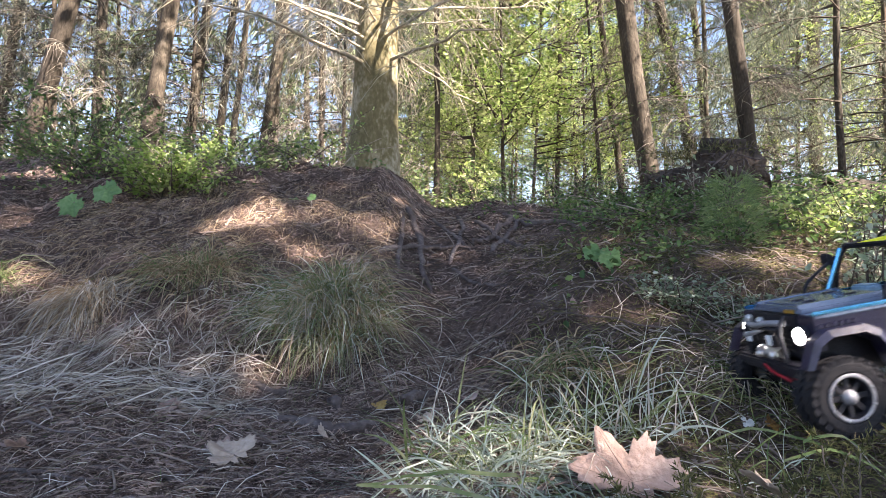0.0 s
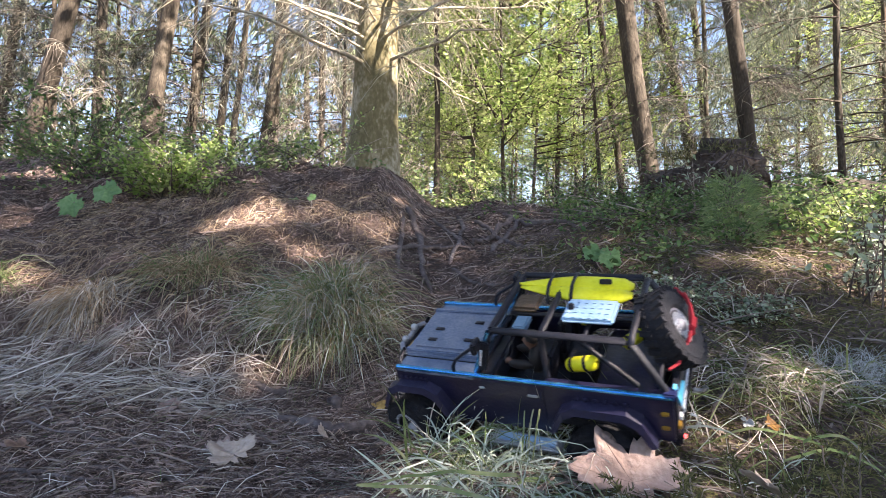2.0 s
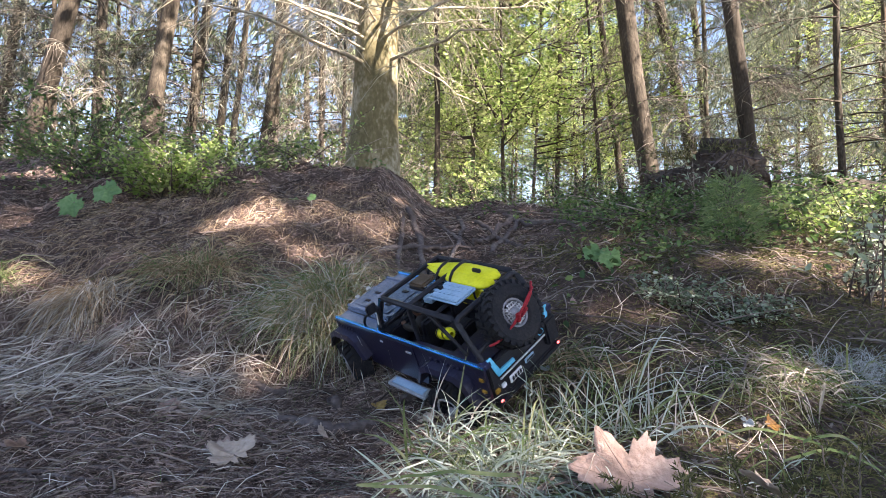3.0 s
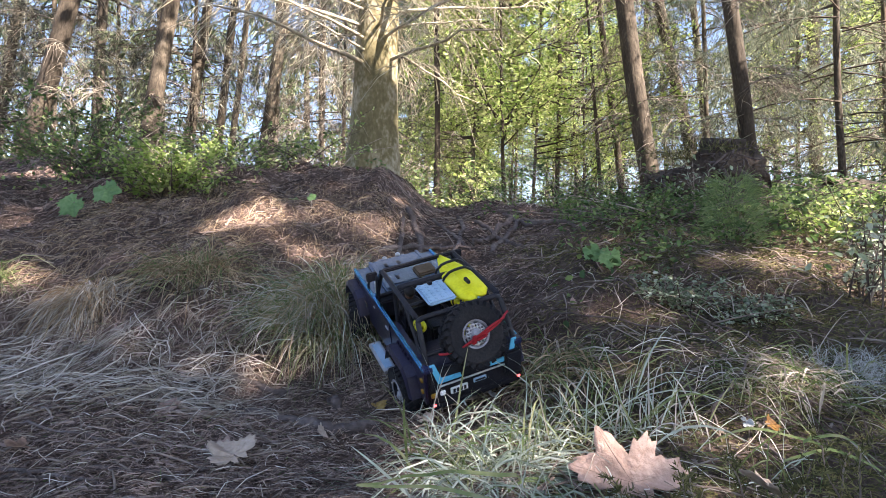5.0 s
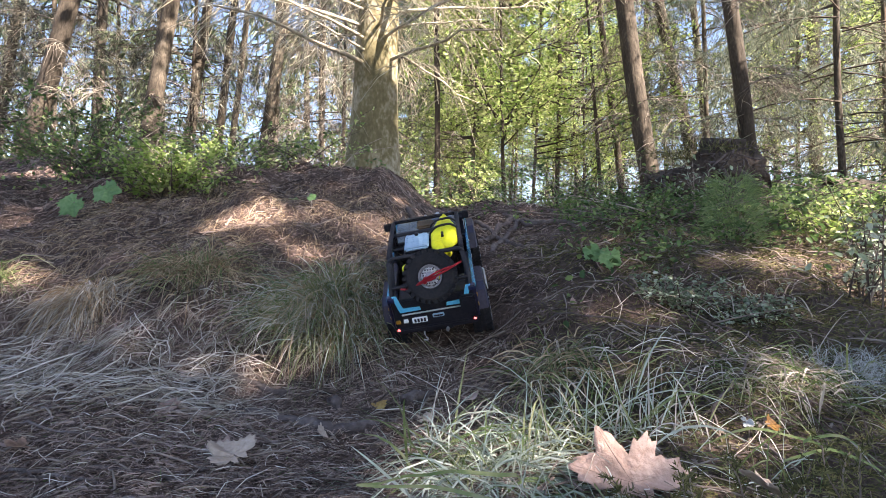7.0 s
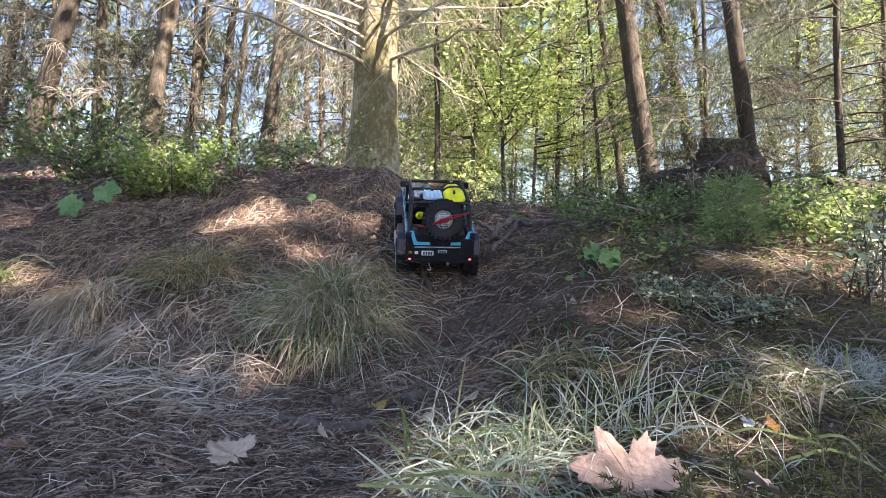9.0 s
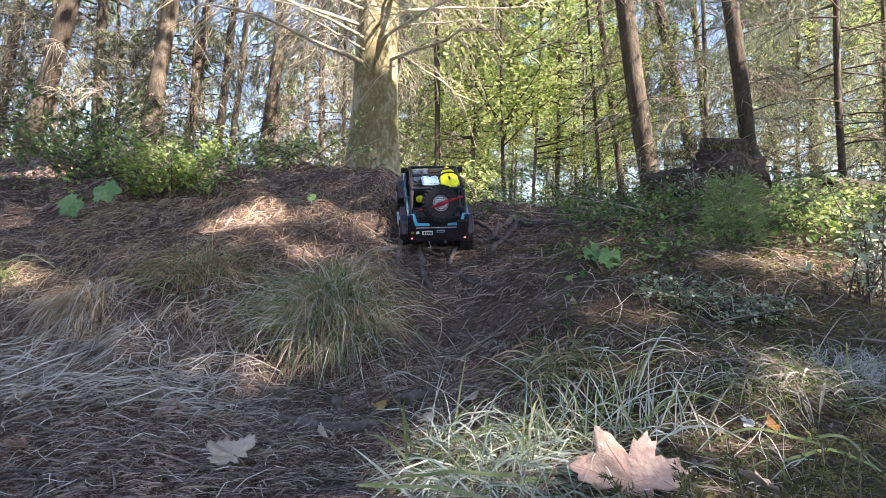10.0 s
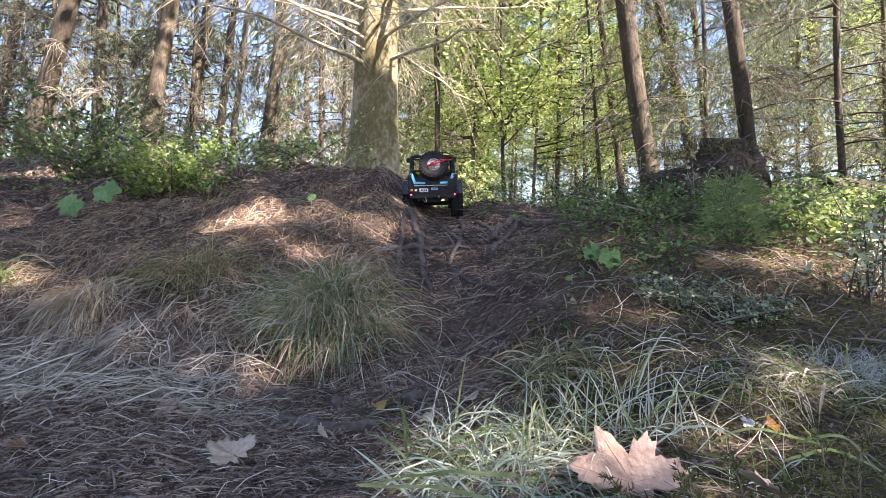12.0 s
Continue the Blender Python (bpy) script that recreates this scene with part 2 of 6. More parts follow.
def sprays(paths, per, length, width, hang=0.6):
    """Flat needle sprays set along twigs."""
    n, k, _ = paths.shape
    li = np.repeat(np.arange(n), per)
    t = rng.uniform(0.1, 1.0, n * per) * (k - 1)
    i = np.minimum(t.astype(int), k - 2)
    f = (t - i)[:, None]
    base = paths[li, i] * (1 - f) + paths[li, i + 1] * f
    d = unit(unit(paths[li, i + 1] - paths[li, i]) + rng.normal(size=(n * per, 3)) * 0.7 - np.array([0, 0, hang]))
    L = (length * rng.uniform(0.5, 1.3, n * per))[:, None, None]
    s = np.array([0, 0.5, 1.0])[None, :, None]
    p = base[:, None] + d[:, None] * s * L
    w = width * np.array([0.6, 1.0, 0.25])[None] * rng.uniform(0.6, 1.3, (n * per, 1))
    return strips(p, w)


def trunk_piece(tall, r0, r1, flare=1.5, bend=0.0, sides=14, k=26, flute=0.07, foot=2.2):
    z = np.concatenate([[-0.35], np.linspace(0, 1, k - 1) ** 1.5 * tall])
    zz = np.clip(z, 0, None)
    r = r1 + (r0 - r1) * (1 - zz / tall) + r0 * (flare - 1) * np.exp(-zz / (r0 * foot))
    ph = rng.uniform(0, 6.28, 4)
    ang = np.arange(sides) * 2 * np.pi / sides
    R = r[:, None] * (1 + flute * np.cos(3 * ang + ph[0])[None] * np.exp(-zz / 0.6)[:, None] + 0.03 * np.cos(5 * ang + ph[1])[None] + 0.02 * rng.normal(size=(k, sides)))
    cx = bend * (zz / tall) ** 2 * tall + 0.02 * np.sin(zz * 1.1 + ph[2]) * np.minimum(1, zz)
    cy = 0.02 * np.sin(zz * 0.9 + ph[3]) * np.minimum(1, zz)
    v = np.stack([cx[:, None] + R * np.cos(ang), cy[:, None] + R * np.sin(ang), np.broadcast_to(z[:, None], R.shape)], -1)
    j, i = np.meshgrid(np.arange(k - 1), np.arange(sides), indexing="ij")
    i2 = (i + 1) % sides
    q = np.stack([j * sides + i, j * sides + i2, (j + 1) * sides + i2, (j + 1) * sides + i], -1).reshape(-1, 4)
    return v, q


def spruce(name, tall, r0, dead=(0.8, 5.0, 40), green=(4.0, 90), label="", detail=1.0, bark=None, twig_len=0.35, green_reach=1.6, dead_reach=1.1, spray=0.16, leafmat=None, category="tree", each=False, foot=2.2, flute=0.07, fine=7, thin=0.32, wood=None, limb_r=0.0065, droop=0.35):
    tree = new(name)
    part("trunk", [trunk_piece(tall, r0, r0 * 0.25, foot=foot, flute=flute)], bark or M_BARK, tree)
    if dead[2]:
        limbs, _ = limb_paths(dead[2], dead[0], dead[1], dead_reach, dead_reach, droop, radius=r0)
        rad = np.linspace(limb_r, limb_r * 0.3, 6)[None] * rng.uniform(0.6, 1.4, (dead[2], 1))
        tw = twigs_on(limbs, int(12 * detail), twig_len, 0.6)
        tw2 = twigs_on(tw, 3, twig_len * 0.45, 0.7, k=3)
        per = len(tw) // dead[2]
        for i in range(dead[2] if each else 1):
            a = slice(i, i + 1) if each else slice(None)
            b = slice(i * per, (i + 1) * per) if each else slice(None)
            c = slice(i * per * 3, (i + 1) * per * 3) if each else slice(None)
            w = part("dead_limb" if each else "dead_wood", [tubes(limbs[a], rad[a]), tubes(tw[b], np.broadcast_to(np.linspace(0.0035, 0.0018, 4), tw[b].shape[:2]), 3), tubes(tw2[c], np.broadcast_to(np.linspace(0.0022, 0.0012, 3), tw2[c].shape[:2]), 3)], wood or M_DEADWOOD, tree, "" if each else "bare grey dead wood")
            if not each:
                tagged(w, kind="stuff")
    if green[1]:
        gl, _ = limb_paths(green[1], green[0], tall * 0.98, green_reach, 0.25, 0.35, radius=r0 * 0.6)
        gr = np.linspace(min(0.02, r0 * 0.28), 0.003, 6)[None] * np.ones((green[1], 1))
        gt = twigs_on(gl, int(9 * detail), 0.55, 0.5)
        tagged(part("branchwork", [tubes(gl, gr)], M_BARK, tree), kind="stuff")
        tagged(part("crown", [sprays(gt, int(fine * detail), spray, spray * thin)], leafmat or M_SPRUCE, tree, "drooping needle foliage"), kind="stuff")
    return tagged(tree, label or "spruce with a bare lower trunk", category)


def place(tree, x, y, lean_x=0.0, lean_y=0.0, turn=0.0, scale=1.0):
    tree.matrix_world = Matrix.Translation((x, y, float(height(x, y)))) @ pose(0, 0, 0, lean_y, lean_x, 0) @ pose(0, 0, 0, 0, 0, turn) @ Matrix.Diagonal((scale, scale, scale, 1))
    return tree


# the trunks that stand apart: plan place, radius, lean in degrees
def standing_trees():
    place(spruce("spruce_tree", 15, 0.14, dead=(0.8, 1.8, 38), green=(9.0, 24), detail=0.9, droop=0.1,  bark=M_PALE, dead_reach=1.05, wood=M_LIMB, limb_r=0.015, twig_len=0.42, foot=5.0, flute=0.16, each=True, label="large pale mossy spruce trunk with dead limbs on the bank"), -0.505, 4.0, lean_x=2.7)
    rows = ((-3.79, 5.0, 0.085, 14.4), (-5.71, 7.0, 0.063, 8.8), (-3.5, 6.5, 0.098, 7.5), (-3.78, 8.0, 0.076, 7.8), (-4.01, 9.5, 0.076, 6.6), (-4.15, 10.5, 0.068, 6.0), (-2.69, 8.0, 0.096, 7.6),
            (-1.94, 9.0, 0.04, 0.0), (-0.09, 6.0, 0.033, 0.8), (1.62, 8.0, 0.036, 0.8), (2.46, 7.5, 0.049, -6.2), (1.99, 5.2, 0.090, -7.4), (3.53, 7.5, 0.082, -10.4), (4.17, 8.5, 0.06, -5.5), (2.52, 4.5, 0.063, -6.6))
    for x, y, r, lean in rows:
        near = y < 6
        place(spruce("spruce_tree", rng.uniform(13, 16), r, dead=(0.7, 2.8 if near else 4.5, 22 if near else 20), green=(9.0, 20), detail=1.0 if near else 0.7, dead_reach=0.6, twig_len=0.24, limb_r=0.0045, each=near, label="slim dark spruce trunk with bare dead limbs"), x, y, lean_x=lean, turn=rng.uniform(0, 360))


standing_trees()


def drooping_spruces():
    """Spruces with dry drooping twigs down to the ground at both sides of the view."""
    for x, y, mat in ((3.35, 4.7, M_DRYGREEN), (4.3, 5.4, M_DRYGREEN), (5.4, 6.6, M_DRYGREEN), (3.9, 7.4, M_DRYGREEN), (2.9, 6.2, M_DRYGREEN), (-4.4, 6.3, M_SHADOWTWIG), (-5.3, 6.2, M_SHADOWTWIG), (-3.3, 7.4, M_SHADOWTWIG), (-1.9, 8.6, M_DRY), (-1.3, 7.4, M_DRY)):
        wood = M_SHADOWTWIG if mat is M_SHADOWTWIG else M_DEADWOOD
        place(spruce("spruce_tree", 7, 0.03, dead=(0.4, 3.5, 8), green=(0.5, 72), detail=1.35, green_reach=1.2, spray=0.08 if x > 0 else 0.12, fine=23 if x > 0 else 12, thin=0.06, leafmat=mat, wood=wood, limb_r=0.005, label="spruce with hanging twigs coloured dark for shade" if mat is M_SHADOWTWIG else "spruce with dry grey drooping twigs"), x, y, turn=rng.uniform(0, 360))


drooping_spruces()


def far_woods():
    kinds = [spruce("spruce_tree", 14, 0.1, dead=(0.5, 4.0, 20), green=(1.8 + 0.8 * i, 90), detail=0.8, green_reach=1.9, label="spruce in the wood behind the bank", spray=0.24, fine=11, thin=0.16, limb_r=0.012) for i in range(3)]
    spots = [(-0.1, 16.0), (0.35, 22.0), (-0.5, 19.0), (1.0, 25.0), (0.2, 30.0)]
    tries = 0
    while len(spots) < 62 and tries < 5000:
        tries += 1
        y = 10 + 38 * rng.uniform() ** 1.4
        x = rng.uniform(-0.95, 0.95) * y
        # the open strip of sky left of the big trunk
        if -0.50 < x / y < -0.31 and rng.uniform() < 0.9:
            continue
        # the sunlit broadleaf gap
        if -0.03 < x / y < 0.30 and y < 26 and rng.uniform() < 0.75:
            continue
        if all(math.hypot(x - a, y - b) > 1.3 for a, b in spots):
            spots.append((x, y))
    for i, (x, y) in enumerate(spots):
        t = kinds[i] if i < 3 else copy_thing(kinds[i % 3], Matrix())
        place(t, x, y, rng.uniform(-2, 2), rng.uniform(-2, 2), rng.uniform(0, 360), rng.uniform(0.8, 1.25))


far_woods()


def broadleaf(name, tall, r0, n_limb, n_leaf, size, mat, label, low=0.25, reach=1.3):
    tree = new(name)
    part("trunk", [trunk_piece(tall, r0, r0 * 0.2, flare=1.2, sides=8, k=14)], M_BARK, tree)
    limbs, _ = limb_paths(n_limb, tall * low, tall * 0.97, reach, reach * 0.4, -0.25, radius=r0 * 0.5)
    tw = twigs_on(limbs, 8, 0.5, 0.2)
    tagged(part("branchwork", [tubes(limbs, np.linspace(0.014, 0.004, 6)[None] * np.ones((n_limb, 1))), tubes(tw, np.broadcast_to(np.linspace(0.004, 0.0015, 4), tw.shape[:2]), 3)], M_BARK, tree), kind="stuff")
    per = max(1, n_leaf // len(tw))
    c = tw[:, rng.integers(1, 4, per)].reshape(-1, 3) + rng.normal(size=(len(tw) * per, 3)) * 0.07
    tagged(part("crown", [leaves(c, size * rng.uniform(0.6, 1.3, len(c)))], mat, tree, "green leaves coloured as if sunlit"), kind="stuff")
    return tagged(tree, label, "tree")


def young_broadleaves():
    a = broadleaf("rowan_tree", 5.0, 0.03, 40, 7000, 0.05, M_BRIGHT, "young broadleaf tree with leaves coloured bright as if sunlit")
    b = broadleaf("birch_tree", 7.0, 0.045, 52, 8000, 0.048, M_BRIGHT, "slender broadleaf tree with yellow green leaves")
    spots = ((a, 1.2, 7.6), (b, 0.5, 9.4), (a, 2.3, 9.0), (b, 3.2, 12.0), (a, 0.1, 11.4), (b, 6.0, 9.5), (b, 1.5, 12.5), (a, 6.8, 8.5), (b, 4.4, 14), (a, -5.2, 12.0), (b, 1.0, 15.5), (a, 2.6, 14.5), (a, 0.75, 6.6), (b, 1.3, 10.4), (a, 2.0, 6.9), (b, 2.6, 10.6), (b, 0.2, 13.5), (b, 2.0, 16.5), (b, 0.6, 18.0), (b, 3.4, 17.5), (a, 0.35, 8.2), (b, 1.1, 20.0), (b, 4.6, 20.0), (a, 2.9, 12.6), (b, 3.0, 22.0), (b, 1.9, 24.0))
    used = set()
    for t, x, y in spots:
        c = copy_thing(t, Matrix()) if t in used else t
        used.add(t)
        place(c, x, y, rng.uniform(-4, 4), rng.uniform(-4, 4), rng.uniform(0, 360), rng.uniform(0.8, 1.1))


young_broadleaves()


# unseen trees added behind the camera shade the bank; gaps cut for sun patches
FLECK_GAPS = ((-0.64, 1.80, 0.15, 0.12), (-0.47, 1.70, 0.09, 0.06), (-0.25, 1.89, 0.11, 0.07), (-1.93, 2.73, 0.22, 0.12), (-1.12, 1.47, 0.12, 0.06), (-1.15, 2.38, 0.2, 0.16), (-0.96, 1.50, 0.09, 0.07), (-1.5, 2.75, 0.16, 0.12),
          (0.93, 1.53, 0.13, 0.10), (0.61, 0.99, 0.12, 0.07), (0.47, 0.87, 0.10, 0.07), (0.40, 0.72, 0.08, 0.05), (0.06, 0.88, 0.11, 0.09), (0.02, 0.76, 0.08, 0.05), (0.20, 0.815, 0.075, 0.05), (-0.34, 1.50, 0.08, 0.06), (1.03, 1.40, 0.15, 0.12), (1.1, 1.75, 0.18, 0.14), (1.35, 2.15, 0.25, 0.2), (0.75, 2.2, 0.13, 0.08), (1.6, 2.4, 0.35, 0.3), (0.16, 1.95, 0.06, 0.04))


def unseen_shade_trees():
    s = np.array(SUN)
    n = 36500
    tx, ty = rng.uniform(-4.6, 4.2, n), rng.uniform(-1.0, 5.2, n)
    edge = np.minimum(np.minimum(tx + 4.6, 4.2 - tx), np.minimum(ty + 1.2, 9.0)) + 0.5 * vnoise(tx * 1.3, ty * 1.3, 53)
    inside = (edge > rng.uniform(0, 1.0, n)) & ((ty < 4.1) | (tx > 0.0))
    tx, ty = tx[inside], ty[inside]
    # denser unseen crowns, added to darken one side of the wood
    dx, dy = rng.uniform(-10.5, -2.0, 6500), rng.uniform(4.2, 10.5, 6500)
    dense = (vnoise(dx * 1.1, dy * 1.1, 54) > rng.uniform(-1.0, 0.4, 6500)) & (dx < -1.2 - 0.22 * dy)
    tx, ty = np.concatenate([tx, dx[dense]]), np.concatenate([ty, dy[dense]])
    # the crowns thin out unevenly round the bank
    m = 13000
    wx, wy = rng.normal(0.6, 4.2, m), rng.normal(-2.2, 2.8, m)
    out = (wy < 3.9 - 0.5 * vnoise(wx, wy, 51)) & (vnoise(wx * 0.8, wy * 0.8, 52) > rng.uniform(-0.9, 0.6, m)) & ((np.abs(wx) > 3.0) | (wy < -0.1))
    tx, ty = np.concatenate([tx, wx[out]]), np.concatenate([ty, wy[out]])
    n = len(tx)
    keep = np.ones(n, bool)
    # leaves on the sun's way to a chosen patch are left out
    for fx, fy, rx, ry in FLECK_GAPS:
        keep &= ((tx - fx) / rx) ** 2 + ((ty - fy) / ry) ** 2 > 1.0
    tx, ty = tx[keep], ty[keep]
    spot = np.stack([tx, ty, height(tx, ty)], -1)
    # more leaves, set so that their shade falls low on the big trunk
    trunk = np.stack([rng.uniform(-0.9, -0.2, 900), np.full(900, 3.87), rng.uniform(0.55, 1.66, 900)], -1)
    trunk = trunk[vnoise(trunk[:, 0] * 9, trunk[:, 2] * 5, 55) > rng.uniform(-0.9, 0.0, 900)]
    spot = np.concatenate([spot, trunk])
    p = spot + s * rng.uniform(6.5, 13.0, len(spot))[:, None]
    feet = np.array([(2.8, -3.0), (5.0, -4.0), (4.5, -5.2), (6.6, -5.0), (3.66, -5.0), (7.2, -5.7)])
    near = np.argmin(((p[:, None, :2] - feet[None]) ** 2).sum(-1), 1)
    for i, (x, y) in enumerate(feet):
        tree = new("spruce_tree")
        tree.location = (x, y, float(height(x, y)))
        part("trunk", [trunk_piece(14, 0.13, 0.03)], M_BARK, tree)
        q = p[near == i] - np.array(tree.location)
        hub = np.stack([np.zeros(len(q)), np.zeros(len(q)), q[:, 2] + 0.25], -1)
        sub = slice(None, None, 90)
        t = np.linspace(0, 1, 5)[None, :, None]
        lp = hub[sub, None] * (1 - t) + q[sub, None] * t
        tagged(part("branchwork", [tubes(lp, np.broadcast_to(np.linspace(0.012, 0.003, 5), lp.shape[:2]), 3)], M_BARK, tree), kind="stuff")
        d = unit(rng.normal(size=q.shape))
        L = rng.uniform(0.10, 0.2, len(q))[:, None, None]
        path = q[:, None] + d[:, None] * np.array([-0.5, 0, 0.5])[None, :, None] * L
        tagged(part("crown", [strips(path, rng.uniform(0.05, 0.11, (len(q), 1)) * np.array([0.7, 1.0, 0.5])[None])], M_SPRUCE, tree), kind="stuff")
        tagged(tree, "unseen tall spruce added behind the camera to shade the bank", "tree")


unseen_shade_trees()
# ---- litter and grass ----
def lying(n, x, y, length, k=4, lift=0.006, curl=0.5, rise=0.0, follow=None, kink=0.0):
    """Curved strands that lie on the ground."""
    a = rng.uniform(0, 2 * np.pi, n) if follow is None else follow
    turn = rng.normal(size=n) * curl
    t = np.linspace(-0.5, 0.5, k)
    L = np.broadcast_to(length, (n,))
    ang = a[:, None] + turn[:, None] * t + np.cumsum(rng.normal(size=(n, k)) * kink, 1)
    step = (L / (k - 1))[:, None]
    px = np.cumsum(np.cos(ang) * step, 1)
    py = np.cumsum(np.sin(ang) * step, 1)
    px, py = x[:, None] + px - px.mean(1, keepdims=True), y[:, None] + py - py.mean(1, keepdims=True)
    dz = lift * rng.uniform(0.2, 1.6, (n, 1)) + rise * L[:, None] * rng.uniform(0, 1, (n, 1)) * np.sin(np.linspace(0, np.pi, k))[None] + rise * 0.5 * L[:, None] * rng.normal(size=(n, 1)) * t[None]
    return np.stack([px, py, height(px, py) + np.maximum(dz, 0.001)], -1)


def litter():
    x, y = wedge(110000, 0.5, 3.2)
    bare = (x / y < 0.16 + 0.08 * vnoise(x * 5, y * 5, 22)) | (y > 2.0) | (rng.uniform(size=110000) < 0.3)
    x, y = x[bare], y[bare]
    n = len(x)
    p = lying(n, x, y, rng.uniform(0.010, 0.032, n), k=3, lift=0.006, curl=0.15, rise=0.12)
    w = np.broadcast_to(np.array([0.0009, 0.0012, 0.0006]), (n, 3)) * rng.uniform(0.6, 1.3, (n, 1)) * np.clip(y, 0.9, 2.2)[:, None]
    tagged(stuff_of("needle_litter", [strips(p, w)], M_NEEDLE), "brown fallen spruce needles on the ground", "needles", kind="stuff")
    x, y = wedge(4600, 0.5, 3.6)
    p = lying(4600, x, y, rng.uniform(0.02, 0.12, 4600), k=4, lift=0.008, curl=0.2, rise=0.12)
    r = np.linspace(0.0022, 0.001, 4)[None] * rng.uniform(0.35, 1.2, (4600, 1))
    near = np.flatnonzero((y < 1.02) & (np.abs(x) < 0.8))[:300]
    rest = np.setdiff1d(np.arange(4600), near)
    twigs = stuff_of("fallen_twigs", [tubes(p[rest], r[rest], 4)], M_TWIG)
    for i in near:
        part("twig", [tubes(p[i:i + 1], r[i:i + 1], 5)], M_TWIG, twigs)
    tagged(twigs, "thin dead twigs scattered over the forest floor", "twigs", kind="stuff")


litter()


def near_scraps():
    n = 32000
    x, y = wedge(n, 0.6, 1.35, -0.86, 0.15)
    p = lying(n, x, y, rng.uniform(0.008, 0.028, n), k=3, lift=0.008, curl=0.15, rise=0.1)
    w = np.broadcast_to(np.array([0.0008, 0.0012, 0.0006]), (n, 3)) * rng.uniform(0.6, 1.4, (n, 1))
    tagged(stuff_of("needle_litter", [strips(p, w)], M_NEEDLE), "dense brown needles on the trodden ground", "needles", kind="stuff")
    n = 1500
    x, y = wedge(n, 0.65, 1.35, -0.86, 0.1)
    p = lying(n, x, y, rng.uniform(0.015, 0.07, n), k=4, lift=0.009, curl=0.5, rise=0.12, kink=0.25)
    w = rng.uniform(0.0006, 0.0016, (n, 1)) * np.array([0.8, 1, 1, 0.5])[None]
    tagged(stuff_of("straw_scraps", [strips(p, w)], M_STRAW), "short pale straw scraps between the needles", "straw", kind="stuff")


near_scraps()


def blades(root, lean, length, droop, k=6, width=0.0025, mat=None):
    """Grass blades from roots that lean outwards and bow over."""
    n = len(root)
    t = np.linspace(0, 1, k)
    L = np.broadcast_to(length, (n,))[:, None, None]
    d = unit(lean)
    p = root[:, None] + d[:, None] * t[None, :, None] * L
    p[..., 2] -= np.broadcast_to(droop, (n,))[:, None] * (t ** 2.2)[None] * L[..., 0]
    p[..., :2] += (rng.normal(size=(n, 1, 2)) * 0.12) * (t ** 2)[None, :, None] * L
    gz = height(p[..., 0], p[..., 1]) + 0.003
    p[..., 2] = np.maximum(p[..., 2], gz)
    w = np.broadcast_to(width, (n,))[:, None] * np.array([0.8, 1, 1, 0.85, 0.6, 0.15] if k == 6 else np.linspace(1, 0.15, k))[None]
    return strips(p, w)


def tussock(x, y, n, spread_r, length, mats, label, lean=(0, -0.35, 0.75), droop=1.0, width=0.0024, splay=0.36):
    ob = new("grass_tussock")
    for m, share in mats:
        k = int(n * share)
        rx, ry = x + rng.normal(size=k) * spread_r, y + rng.normal(size=k) * spread_r * 0.7
        root = on_ground(rx, ry, -0.004)
        off = np.stack([(rx - x) / spread_r, (ry - y) / spread_r, np.zeros(k)], -1)
        d = np.array(lean)[None] + off * 0.22 + rng.normal(size=(k, 3)) * splay * np.array([1, 1, 0.4])
        d[:, 2] = np.abs(d[:, 2])
        tagged(part("tuft", [blades(root, d, length * rng.uniform(0.4, 1.15, k), droop * rng.uniform(0.5, 1.3, k), width=width * rng.uniform(0.6, 1.3, k))], m, ob), kind="stuff")
    return tagged(ob, label, "grass", group="grass tussocks")


